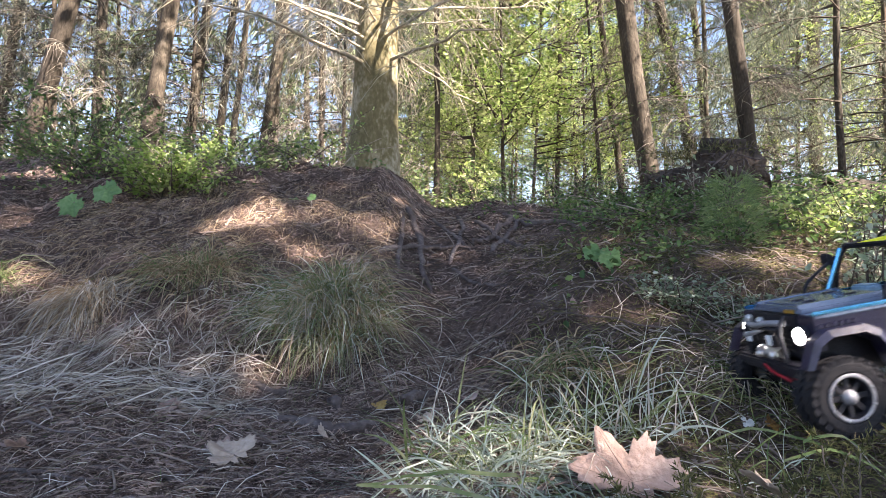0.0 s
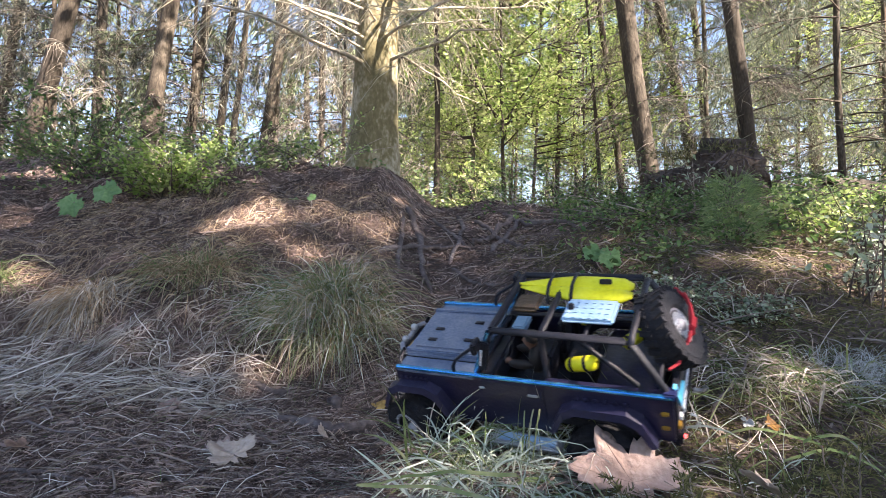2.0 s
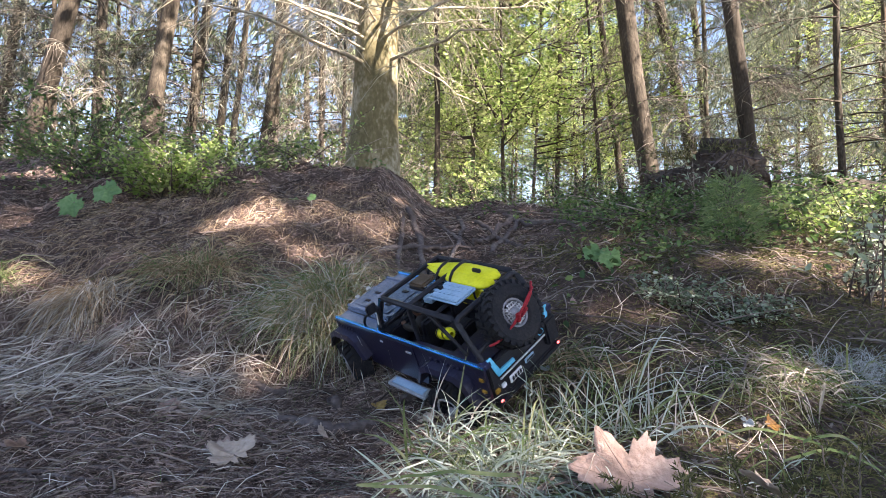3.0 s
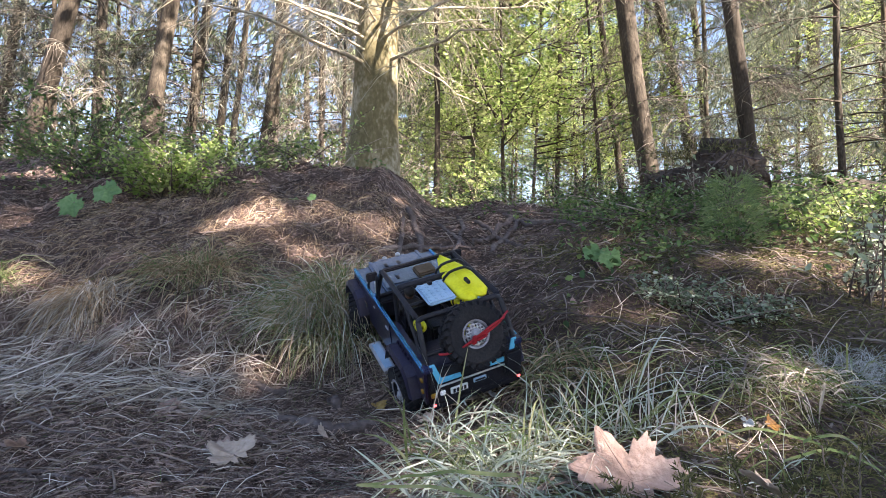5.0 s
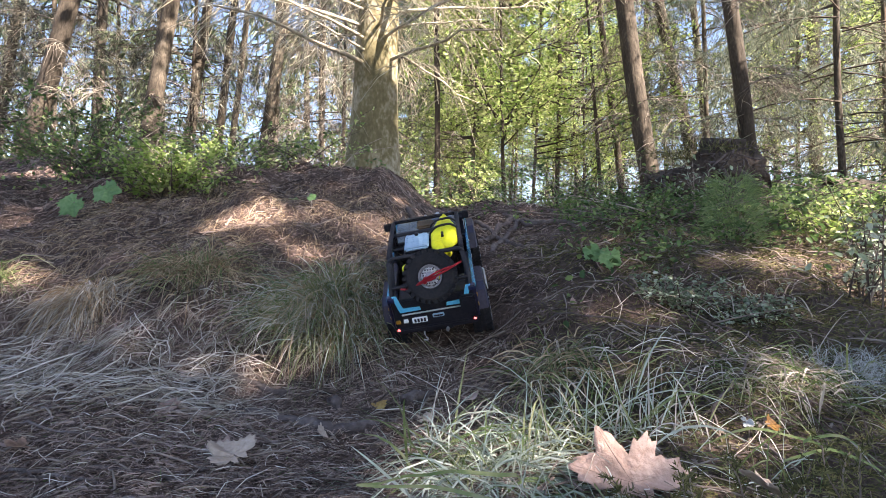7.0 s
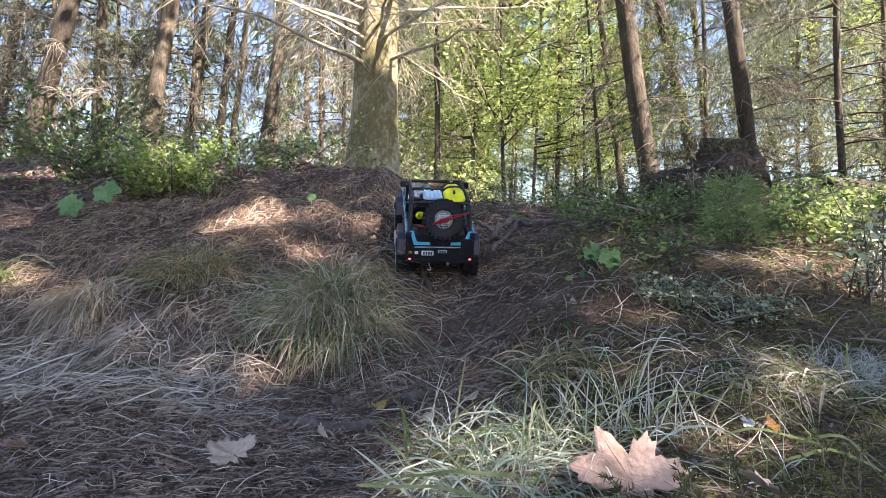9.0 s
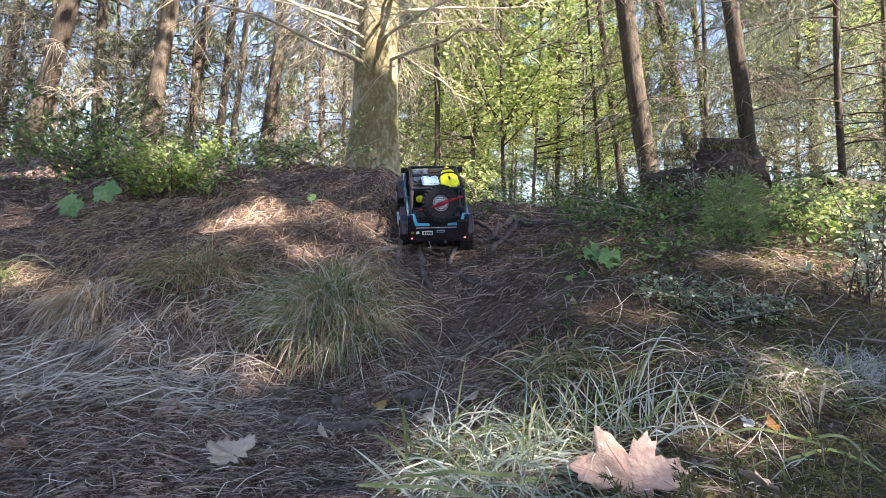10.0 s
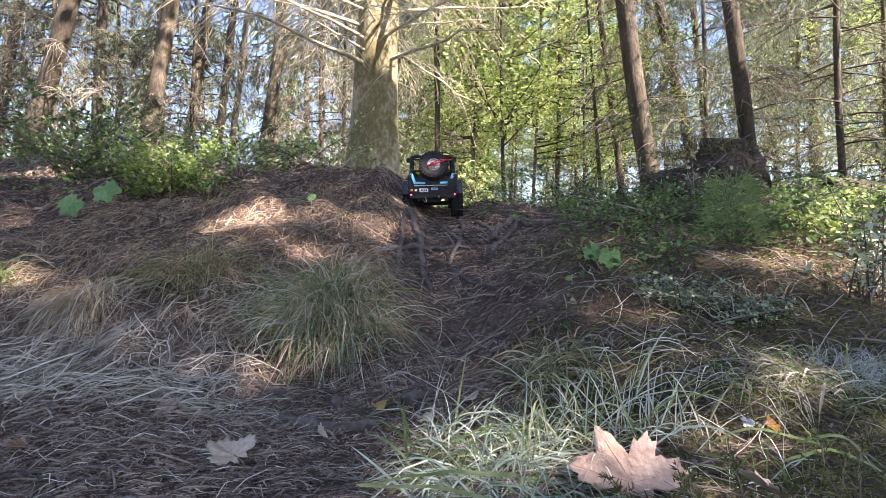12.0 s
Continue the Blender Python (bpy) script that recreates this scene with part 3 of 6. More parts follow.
def grass():
    tussock(-0.29, 1.42, 2500, 0.062, 0.235, ((M_GRASS, 0.42), (M_PALEGRASS, 0.08), (M_STRAW, 0.22), (M_TAN, 0.28)), "green grass tussock drooping over the bank", width=0.0017)
    tussock(-0.66, 1.50, 800, 0.055, 0.17, ((M_TAN, 0.65), (M_GRASS, 0.35)), "faded brown and green grass tussock on the bank", width=0.0018)
    tussock(-0.89, 1.42, 900, 0.032, 0.16, ((M_STRAW, 0.5), (M_TAN, 0.5)), "straw coloured grass tussock hanging down", droop=1.7, width=0.0021, splay=0.34)
    tussock(-1.22, 1.45, 300, 0.05, 0.2, ((M_GRASS, 1.0),), "small green grass tuft beside the bank")
    tussock(0.06, 0.82, 420, 0.045, 0.24, ((M_PALEGRASS, 0.75), (M_GRASS, 0.25)), "pale flattened grass tuft", lean=(0.1, -0.25, 0.55), width=0.0022, splay=0.7)
    tussock(0.04, 0.72, 320, 0.05, 0.14, ((M_PALEGRASS, 0.6), (M_STRAW, 0.2), (M_GRASS, 0.2)), "pale grey grass lying over", lean=(-0.1, -0.3, 0.35), width=0.0022, splay=0.8)
    tussock(0.23, 1.14, 280, 0.045, 0.15, ((M_TAN, 0.4), (M_GRASS, 0.45), (M_STRAW, 0.15)), "mixed dry and green grass tuft", splay=0.7)
    tussock(0.62, 1.02, 420, 0.07, 0.14, ((M_GRASS, 0.5), (M_STRAW, 0.5)), "short curly grass tuft in the sun", splay=0.8)
    # a tangle of long pale strands at the foot of the bank
    n = 430
    x, y = wedge(n, 1.03, 1.27, -0.86, -0.34)
    p = lying(n, x, y, rng.uniform(0.05, 0.22, n), k=8, lift=0.014, curl=1.6, rise=0.14, follow=rng.normal(size=n) * 0.9, kink=0.5)
    w = rng.uniform(0.0011, 0.0027, (n, 1)) * np.array([0.6, 1, 1, 1, 1, 0.9, 0.7, 0.3])[None]
    tagged(stuff_of("dead_grass_strands", [strips(p, w)], M_STRAW), "tangle of long bleached grass strands at the foot of the bank", "dead grass", kind="stuff")
    # loose strands
    x, y = wedge(400, 1.0, 1.42, -0.86, -0.3)
    p = lying(400, x, y, rng.uniform(0.03, 0.17, 400), k=6, lift=0.010, curl=1.1, rise=0.14, kink=0.45)
    w = rng.uniform(0.0008, 0.0020, (400, 1)) * np.array([0.8, 1, 1, 1, 0.8, 0.4])[None]
    tagged(stuff_of("dead_grass_strands", [strips(p, w)], M_STRAW), "pale dead grass strands lying on the forest floor", "dead grass", kind="stuff")
    x, y = wedge(150, 0.55, 1.5, -0.1, 0.86)
    p = lying(150, x, y, rng.uniform(0.05, 0.16, 150), k=6, lift=0.015, curl=0.8, rise=0.25, kink=0.35)
    w = rng.uniform(0.0008, 0.0019, (150, 1)) * np.array([0.8, 1, 1, 1, 0.8, 0.4])[None]
    tagged(stuff_of("dead_grass_strands", [strips(p, w)], M_STRAW), "dead grass blades tangled over the mossy bank", "dead grass", kind="stuff")
    n = 2600
    x, y = wedge(n, 0.6, 1.35, -0.86, 0.1)
    keep = vnoise(x * 6, y * 6, 41) > rng.uniform(-0.5, 0.7, n)
    x, y = x[keep], y[keep]
    d = np.stack([rng.normal(size=len(x)), rng.normal(size=len(x)) * 0.7, rng.uniform(0.2, 0.9, len(x))], -1)
    p = blades(on_ground(x, y), d, rng.uniform(0.015, 0.06, len(x)), rng.uniform(0.3, 1.0, len(x)), k=4, width=0.0012)
    tagged(stuff_of("short_grass", [p], M_GRASS), "short dull green grass between the needles", "grass", kind="stuff")
    # dry grass that hangs over the bank
    x, y = rng.uniform(-1.3, -0.15, 5000), rng.uniform(1.5, 2.3, 5000)
    p = blades(on_ground(x, y), np.stack([rng.normal(size=5000) * 0.5, -0.8 + rng.normal(size=5000) * 0.3, 0.4 + np.zeros(5000)], -1), rng.uniform(0.03, 0.09, 5000), rng.uniform(0.6, 1.4, 5000), width=0.0013)
    tagged(stuff_of("bank_grass", [p], M_TAN), "dry tan grass hanging down the bank", "dead grass", kind="stuff")


grass()


def stiff_grass():
    """Longer stiff pale blades, one by one, round the leaf in front."""
    ob = new("grass_tussock")
    for i in range(150):
        x, y = rng.uniform(-0.06, 0.34), rng.uniform(0.70, 1.0)
        if x > 0.12 and y < 0.84:
            y += 0.14
        d = np.array([[rng.normal() * 0.6, rng.normal() * 0.25 - 0.1, rng.uniform(0.35, 1.1)]])
        v = blades(on_ground(np.array([x]), np.array([y])), d, rng.uniform(0.08, 0.22), rng.uniform(0.1, 0.6), width=rng.uniform(0.0018, 0.0038))
        part("blade", [v], M_PALEGRASS if i % 3 else M_GRASS, ob)
    for i in range(80):
        x, y = rng.uniform(0.08, 0.50), rng.uniform(0.68, 0.82)
        if 0.10 < x < 0.37:
            y += 0.13
        d = np.array([[rng.normal() * 0.55, rng.normal() * 0.15, rng.uniform(0.5, 1.1)]])
        v = blades(on_ground(np.array([x]), np.array([y])), d, rng.uniform(0.06, 0.16), rng.uniform(0.2, 0.8), width=rng.uniform(0.0012, 0.0026))
        part("blade", [v], M_PALEGRASS if i % 2 else M_GRASS, ob)
    tagged(ob, "stiff pale grass blades standing up from the litter", "grass", group="grass tussocks")
    ob = new("grass_tussock")
    for i in range(46):
        x, y = rng.uniform(0.38, 0.85), rng.uniform(0.85, 1.35)
        d = np.array([[rng.normal() * 0.7, rng.normal() * 0.3 - 0.1, rng.uniform(0.4, 1.1)]])
        v = blades(on_ground(np.array([x]), np.array([y])), d, rng.uniform(0.08, 0.2), rng.uniform(0.2, 0.9), width=rng.uniform(0.0015, 0.003))
        part("blade", [v], M_GRASS if i % 3 else M_STRAW, ob)
    tagged(ob, "loose green grass blades over the mossy bank", "grass", group="grass tussocks")
    ob = new("grass_tussock")
    for i in range(130):
        x, y = rng.uniform(-0.03, 0.42), rng.uniform(0.85, 0.93)
        d = np.array([[rng.normal() * 0.5, rng.normal() * 0.2 - 0.1, rng.uniform(0.5, 1.2)]])
        v = blades(on_ground(np.array([x]), np.array([y])), d, rng.uniform(0.06, 0.19), rng.uniform(0.1, 0.6), width=rng.uniform(0.0014, 0.003))
        part("blade", [v], (M_PALEGRASS, M_STRAW, M_GRASS)[i % 3], ob)
    tagged(ob, "mixed pale and green grass blades behind the dry leaf", "grass", group="grass tussocks")
    # two broad green blades low in front
    ob = new("grass_tussock")
    for a, b in (((-0.10, 0.66), (0.09, 0.70)), ((-0.10, 0.66), (0.10, 0.60))):
        q = np.linspace(0, 1, 8)
        x, y = a[0] + (b[0] - a[0]) * q, a[1] + (b[1] - a[1]) * q
        p = np.stack([x, y, height(x, y) + 0.045 + 0.012 * np.sin(q * 3)], -1)[None]
        part("blade", [strips(p, np.full((1, 8), 0.0055) * np.linspace(0.5, 1, 8)[None], np.array([[0.1, 0.5, 0.8]]))], M_GRASS, ob)
    tagged(ob, "broad green grass blades lying close to the lens", "grass", group="grass tussocks")


stiff_grass()


def flakes():
    n = 9000
    x, y = wedge(n, 0.5, 2.6)
    c = on_ground(x, y, 0.004)
    tagged(stuff_of("bark_flakes", [leaves(c, rng.uniform(0.005, 0.014, n), flat=0.75, aspect=1.5)], M_TWIG), "grey brown bark flakes and leaf scraps", "litter", kind="stuff")


flakes()


def moss():
    n = 80000
    x, y = wedge(n, 0.55, 2.4, 0.1, 0.9)
    dens = vnoise(x * 5, y * 5, 21) * 0.6 + (x / y - 0.18) * 1.6 + np.where((y < 0.9) & (x > 0.3), 0.8, 0.0)
    keep = dens > rng.uniform(-0.4, 0.5, n)
    x, y = x[keep], y[keep]
    k = len(x)
    d = np.stack([rng.normal(size=k) * 0.6, rng.normal(size=k) * 0.6 - 0.2, np.ones(k)], -1)
    p = blades(on_ground(x, y, -0.002), d, rng.uniform(0.010, 0.036, k), 0.5, k=3, width=rng.uniform(0.0012, 0.003, k))
    tagged(stuff_of("moss_carpet", [p], M_MOSS), "green moss and short herbs on the shaded bank", "moss", kind="stuff")


moss()
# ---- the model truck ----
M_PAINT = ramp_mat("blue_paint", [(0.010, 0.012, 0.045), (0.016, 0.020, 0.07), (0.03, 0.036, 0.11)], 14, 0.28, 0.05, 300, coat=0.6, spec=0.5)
# the sky's reflection on the trim is put into its blue
M_TRIM = ramp_mat("trim_with_sky_blue", [(0.05, 0.30, 0.58), (0.08, 0.40, 0.72), (0.14, 0.5, 0.8)], 20, 0.22, metal=0.85, coat=0.5, spec=0.5)
M_CYAN = ramp_mat("cyan_trim", [(0.05, 0.36, 0.62), (0.08, 0.46, 0.72), (0.15, 0.55, 0.8)], 20, 0.3, coat=0.5, spec=0.5)
# dark body blue taken nearly to black, with the sides' shade in it
M_SIDE = ramp_mat("side_paint_with_shade", [(0.006, 0.005, 0.017), (0.010, 0.009, 0.031), (0.022, 0.02, 0.046)], 18, 0.3, 0.1, 250, coat=0.3, spec=0.5)
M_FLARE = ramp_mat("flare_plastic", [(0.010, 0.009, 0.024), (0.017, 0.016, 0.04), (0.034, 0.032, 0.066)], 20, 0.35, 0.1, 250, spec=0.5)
M_BLACK = ramp_mat("black_plastic", [(0.006, 0.006, 0.009), (0.012, 0.012, 0.018), (0.03, 0.03, 0.038)], 30, 0.5, 0.15, 400)
M_RUBBER = ramp_mat("tyre_rubber", [(0.008, 0.008, 0.011), (0.014, 0.014, 0.018), (0.034, 0.031, 0.032)], 25, 0.85, 0.3, 300)
M_STEEL = ramp_mat("worn_aluminium", [(0.32, 0.34, 0.38), (0.52, 0.54, 0.57), (0.7, 0.71, 0.73)], 40, 0.38, 0.15, 500, metal=0.85)
M_PLATEGREY = ramp_mat("checker_plate", [(0.22, 0.36, 0.5), (0.3, 0.46, 0.62), (0.4, 0.54, 0.68)], 30, 0.45, 0.1, 300, metal=0.2)
M_HOOD = ramp_mat("grey_hood_plate", [(0.11, 0.15, 0.24), (0.18, 0.23, 0.33), (0.28, 0.32, 0.41)], 22, 0.27, 0.15, 300, metal=0.55, coat=0.3)
M_YELLOW = ramp_mat("yellow_plastic", [(0.62, 0.58, 0.01), (0.78, 0.74, 0.02), (0.85, 0.82, 0.06)], 20, 0.4, 0.05, 200)
M_RED = ramp_mat("red_strap", [(0.2, 0.008, 0.014), (0.32, 0.014, 0.024), (0.42, 0.04, 0.05)], 40, 0.7)
M_TANBAG = ramp_mat("brown_cloth", [(0.05, 0.035, 0.022), (0.09, 0.062, 0.038), (0.15, 0.10, 0.07)], 40, 0.9, 0.4, 300)
M_SKIN = ramp_mat("tan_doll_plastic", [(0.07, 0.035, 0.025), (0.13, 0.065, 0.045), (0.2, 0.11, 0.08)], 40, 0.6)
M_RING = ramp_mat("worn_grey_ring", [(0.16, 0.16, 0.18), (0.26, 0.26, 0.29), (0.4, 0.4, 0.43)], 60, 0.5, metal=0.4)
M_HAIR = ramp_mat("dark_doll_plastic", [(0.008, 0.006, 0.006), (0.016, 0.013, 0.013), (0.03, 0.026, 0.026)], 60, 0.6)
M_WHITE = ramp_mat("white_plastic", [(0.6, 0.62, 0.66), (0.74, 0.76, 0.8), (0.82, 0.83, 0.85)], 40, 0.5)


def plain(name, color, rough=0.4, emit=0.0, glass=0.0):
    m = bpy.data.materials.new(name)
    m.use_nodes = True
    b = m.node_tree.nodes["Principled BSDF"]
    b.inputs["Base Color"].default_value = (*color, 1)
    b.inputs["Roughness"].default_value = rough
    b.inputs["Transmission Weight"].default_value = glass
    if emit:
        b.inputs["Emission Color"].default_value = (*color, 1)
        b.inputs["Emission Strength"].default_value = emit
    return m


M_HEAD = plain("lit_headlamp", (1.0, 0.98, 0.92), 0.2, 9.0)
M_TAIL = plain("lit_tail_lamp", (1.0, 0.10, 0.10), 0.3, 1.0)
M_AMBER = plain("amber_lamp", (0.3, 0.17, 0.02), 0.4)
M_GLASS = plain("clear_pane", (0.8, 0.86, 0.86), 0.03, 0.0, 1.0)
M_GLASS.node_tree.nodes["Principled BSDF"].inputs["IOR"].default_value = 1.05


def bm_part(name, bm, mat, parent, label="", smooth=False):
    me = bpy.data.meshes.new(name)
    bm.to_mesh(me)
    bm.free()
    me.materials.append(mat)
    if smooth:
        for p in me.polygons:
            p.use_smooth = True
    ob = new(name, me)
    ob.parent = parent
    if label:
        ob["label"] = label
    return ob


def box(name, xs, ys, zs, mat, parent, bevel=0.002, label="", turn=None, taper=None):
    bm = bmesh.new()
    bmesh.ops.create_cube(bm, size=1)
    for v in bm.verts:
        f = 1.0 if taper is None or v.co.z < 0 else taper
        v.co = Vector(((xs[0] + xs[1]) / 2 + v.co.x * f * (xs[1] - xs[0]), (ys[0] + ys[1]) / 2 + v.co.y * f * (ys[1] - ys[0]), (zs[0] + zs[1]) / 2 + v.co.z * (zs[1] - zs[0])))
    if bevel:
        bmesh.ops.bevel(bm, geom=bm.edges[:], offset=bevel, segments=2, affect="EDGES")
    if turn:
        c = Vector(((xs[0] + xs[1]) / 2, (ys[0] + ys[1]) / 2, (zs[0] + zs[1]) / 2))
        bmesh.ops.rotate(bm, cent=c, matrix=Euler([radians(a) for a in turn]).to_matrix(), verts=bm.verts[:])
    return bm_part(name, bm, mat, parent, label)


def rod(name, pts, r, mat, parent, label="", sides=8):
    """A round bar along corner points, with the corners cut."""
    p = [Vector(pts[0])]
    for a, b, c in zip(pts, pts[1:], pts[2:]):
        a, b, c = Vector(a), Vector(b), Vector(c)
        p += [b + (a - b).normalized() * min(0.008, (a - b).length / 3), b + (c - b).normalized() * min(0.008, (c - b).length / 3)]
    p.append(Vector(pts[-1]))
    path = np.array([tuple(v) for v in p])[None]
    v, f = tubes(path, np.full(path.shape[:2], r), sides)
    ob = stuff_of(name, [(v, f)], mat, parent)
    if label:
        ob["label"] = label
    return ob


def lathe(bm, profile, seg=28):
    """Turns (radius, y) points round the y axis."""
    rings = []
    for r, y in profile:
        rings.append([bm.verts.new((r * math.cos(2 * math.pi * i / seg), y, r * math.sin(2 * math.pi * i / seg))) for i in range(seg)])
    for a, b in zip(rings, rings[1:]):
        for i in range(seg):
            j = (i + 1) % seg
            bm.faces.new((a[i], a[j], b[j], b[i]))
    return rings


WS = 1.0
LUG = []


def wheel_mesh(parent, name="wheel", spokes=None):
    """Hub with a tyre and a rim under it; the axle lies along y."""
    bm = bmesh.new()
    rings = lathe(bm, [(0.010, -0.016), (0.012, -0.010), (0.012, 0.010), (0.009, 0.021), (0.004, 0.024)], 14)
    bm.faces.new(rings[-1])
    hub = bm_part(name, bm, M_RING, parent, "", True)
    hub.scale = (WS, WS, WS)
    bm = bmesh.new()
    bead = 0.024 if spokes else 0.031
    lathe(bm, [(bead, -0.017), (bead + 0.005, -0.0215), (0.046, -0.0225), (0.0515, -0.019), (0.053, -0.012), (0.053, 0.012), (0.0515, 0.019), (0.046, 0.0225), (bead + 0.005, 0.0215), (bead, 0.017), (bead, -0.017)], 36)
    bm_part("tyre", bm, M_RUBBER, hub, "black rubber tyre with knobbly tread")
    if not LUG:
        bm = bmesh.new()
        bmesh.ops.create_cube(bm, size=1)
        bmesh.ops.scale(bm, vec=(0.008, 0.018, 0.0075), verts=bm.verts[:])
        me = bpy.data.meshes.new("tread_block")
        bm.to_mesh(me)
        bm.free()
        me.materials.append(M_RUBBER)
        LUG.append(me)
    for k in range(26):
        for side in (-1, 1):
            a = 2 * math.pi * (k + (0.5 if side > 0 else 0)) / 26
            block = new("tread_block", LUG[0])
            block.parent = hub
            block.matrix_basis = Matrix.Rotation(a, 4, "Y") @ Matrix.Translation((0, side * 0.0135, 0.0522)) @ Matrix.Rotation(0.35 * side, 4, "Z")
    bm = bmesh.new()
    lathe(bm, [(0.0315, 0.0175), (0.0335, 0.021), (0.0315, 0.0225), (0.028, 0.021), (0.027, 0.012), (0.026, -0.014), (0.0315, -0.018)], 32)
    for k in range(8):
        g = bmesh.ops.create_cube(bm, size=1)["verts"]
        bmesh.ops.scale(bm, vec=(0.007, 0.004, 0.020), verts=g)
        bmesh.ops.translate(bm, vec=(0, 0.013, 0.0185), verts=g)
        bmesh.ops.rotate(bm, cent=(0, 0, 0), matrix=Matrix.Rotation(2 * math.pi * k / 8, 3, "Y"), verts=g)
    if spokes:
        bmesh.ops.scale(bm, vec=(0.76, 0.8, 0.76), verts=bm.verts[:])
    bm_part("rim", bm, spokes or M_BLACK, hub, "pale netted rim" if spokes else "dark rim with spokes")
    if not spokes:
        bm = bmesh.new()
        lathe(bm, [(0.0285, 0.0215), (0.0320, 0.0235), (0.0335, 0.0220), (0.0320, 0.0205)], 32)
        bm_part("beadlock_ring", bm, M_RING, hub, "grey metal ring", True)
        for k in range(8):
            a = 2 * math.pi * (k + 0.5) / 8
            box("bolt", (0.0310 * math.cos(a) - 0.0012, 0.0310 * math.cos(a) + 0.0012), (0.0225, 0.0245), (0.0310 * math.sin(a) - 0.0012, 0.0310 * math.sin(a) + 0.0012), M_STEEL, hub, 0.0)
    if spokes:
        # crossed wires over the rim
        for k in range(7):
            c = (k - 3) * 0.0055
            e = math.sqrt(0.0185 ** 2 - c * c)
            rod("wire", [(c, 0.0165, -e), (c, 0.0165, e)], 0.0011, M_STEEL, hub, "", 5)
            rod("wire", [(-e, 0.0178, c), (e, 0.0178, c)], 0.0011, M_STEEL, hub, "", 5)
    return hub


def side_panel(parent, y, sgn):
    """A flat side with two arch openings, extruded inwards."""
    pts = [(0.172, 0.168), (-0.249, 0.168), (-0.249, 0.098), (-0.226, 0.098), (-0.212, 0.128), (-0.192, 0.139), (-0.118, 0.139), (-0.098, 0.128), (-0.084, 0.080), (0.086, 0.080), (0.100, 0.122), (0.120, 0.134), (0.172, 0.134)]
    bm = bmesh.new()
    vs = [bm.verts.new((x, y, z)) for x, z in pts]
    f = bm.faces.new(vs)
    r = bmesh.ops.extrude_face_region(bm, geom=[f])
    bmesh.ops.translate(bm, vec=(0, -0.005 * sgn, 0), verts=[v for v in r["geom"] if isinstance(v, bmesh.types.BMVert)])
    bmesh.ops.recalc_face_normals(bm, faces=bm.faces[:])
    bm_part("side_panel", bm, M_SIDE, parent, "dark blue body side painted darker for shade")


def flare(parent, cx, y, sgn, w=0.060):
    """A wheel arch flare that follows the arch and stands out from the side."""
    out = [(cx + w + 0.014, 0.100), (cx + w - 0.004, 0.138), (cx + w - 0.024, 0.150), (cx - w + 0.024, 0.150), (cx - w + 0.004, 0.138), (cx - w - 0.014, 0.100)]
    inn = [(cx + w + 0.006, 0.100), (cx + w - 0.010, 0.130), (cx + w - 0.028, 0.140), (cx - w + 0.028, 0.140), (cx - w + 0.010, 0.130), (cx - w - 0.006, 0.100)]
    bm = bmesh.new()
    rows = []
    for pts, yy in ((out, y), (out, y + sgn * 0.019), (inn, y + sgn * 0.023), (inn, y)):
        rows.append([bm.verts.new((a, yy, b)) for a, b in pts])
    for a, b in zip(rows, rows[1:]):
        for i in range(len(a) - 1):
            bm.faces.new((a[i], a[i + 1], b[i + 1], b[i]))
    bmesh.ops.recalc_face_normals(bm, faces=bm.faces[:])
    ob = bm_part("wheel_arch_flare", bm, M_FLARE, parent, "dark violet blue wheel arch flare")
    for k in range(6):
        x = cx - w + 0.026 + k * (2 * w - 0.052) / 5
        box("bolt_tab", (x - 0.0035, x + 0.0035), (min(y, y + sgn * 0.004), max(y, y + sgn * 0.004)), (0.1505, 0.1565), M_FLARE, ob, 0.001, turn=(0, 20, 0))


def kayak_bag(parent):
    """A long yellow dry bag, pointed in front and blunt behind, in two lobes."""
    bag = None
    for k, (dy, dz, w) in enumerate(((-0.036, 0.2455, 0.022), (-0.056, 0.2490, 0.020))):
        n, seg = 12, 12
        bm = bmesh.new()
        rings = []
        for i in range(n):
            t = i / (n - 1)
            f = min(1.0, (t * 1.7 + 0.06) ** 0.75) * (1.0 if t < 0.86 else math.sqrt(max(0.05, 1 - ((t - 0.86) / 0.15) ** 2)))
            x = -0.006 - 0.178 * t
            rings.append([bm.verts.new((x, -0.046 + (dy + 0.046) * min(1.0, 0.15 + 2.2 * t) + w * f * math.cos(2 * math.pi * j / seg), dz - 0.005 * t + 0.0085 * f * math.sin(2 * math.pi * j / seg))) for j in range(seg)])
        for a, b in zip(rings, rings[1:]):
            for j in range(seg):
                bm.faces.new((a[j], a[(j + 1) % seg], b[(j + 1) % seg], b[j]))
        bm.faces.new(rings[0]), bm.faces.new(rings[-1])
        bmesh.ops.recalc_face_normals(bm, faces=bm.faces[:])
        if bag is None:
            bag = bm_part("dry_bag", bm, M_YELLOW, parent, "long yellow dry bag strapped to the roof", True)
        else:
            bm_part("bag_lobe", bm, M_YELLOW, bag, "", True)
    for x in (-0.062, -0.098):
        rod("strap", [(x, -0.012, 0.236), (x, -0.020, 0.256), (x, -0.046, 0.262), (x, -0.071, 0.259), (x, -0.080, 0.240)], 0.0028, M_BLACK, bag, "black strap", 6)
    box("clip", (-0.155, -0.137), (-0.046, -0.040), (0.256, 0.263), M_BLACK, bag, 0.001)


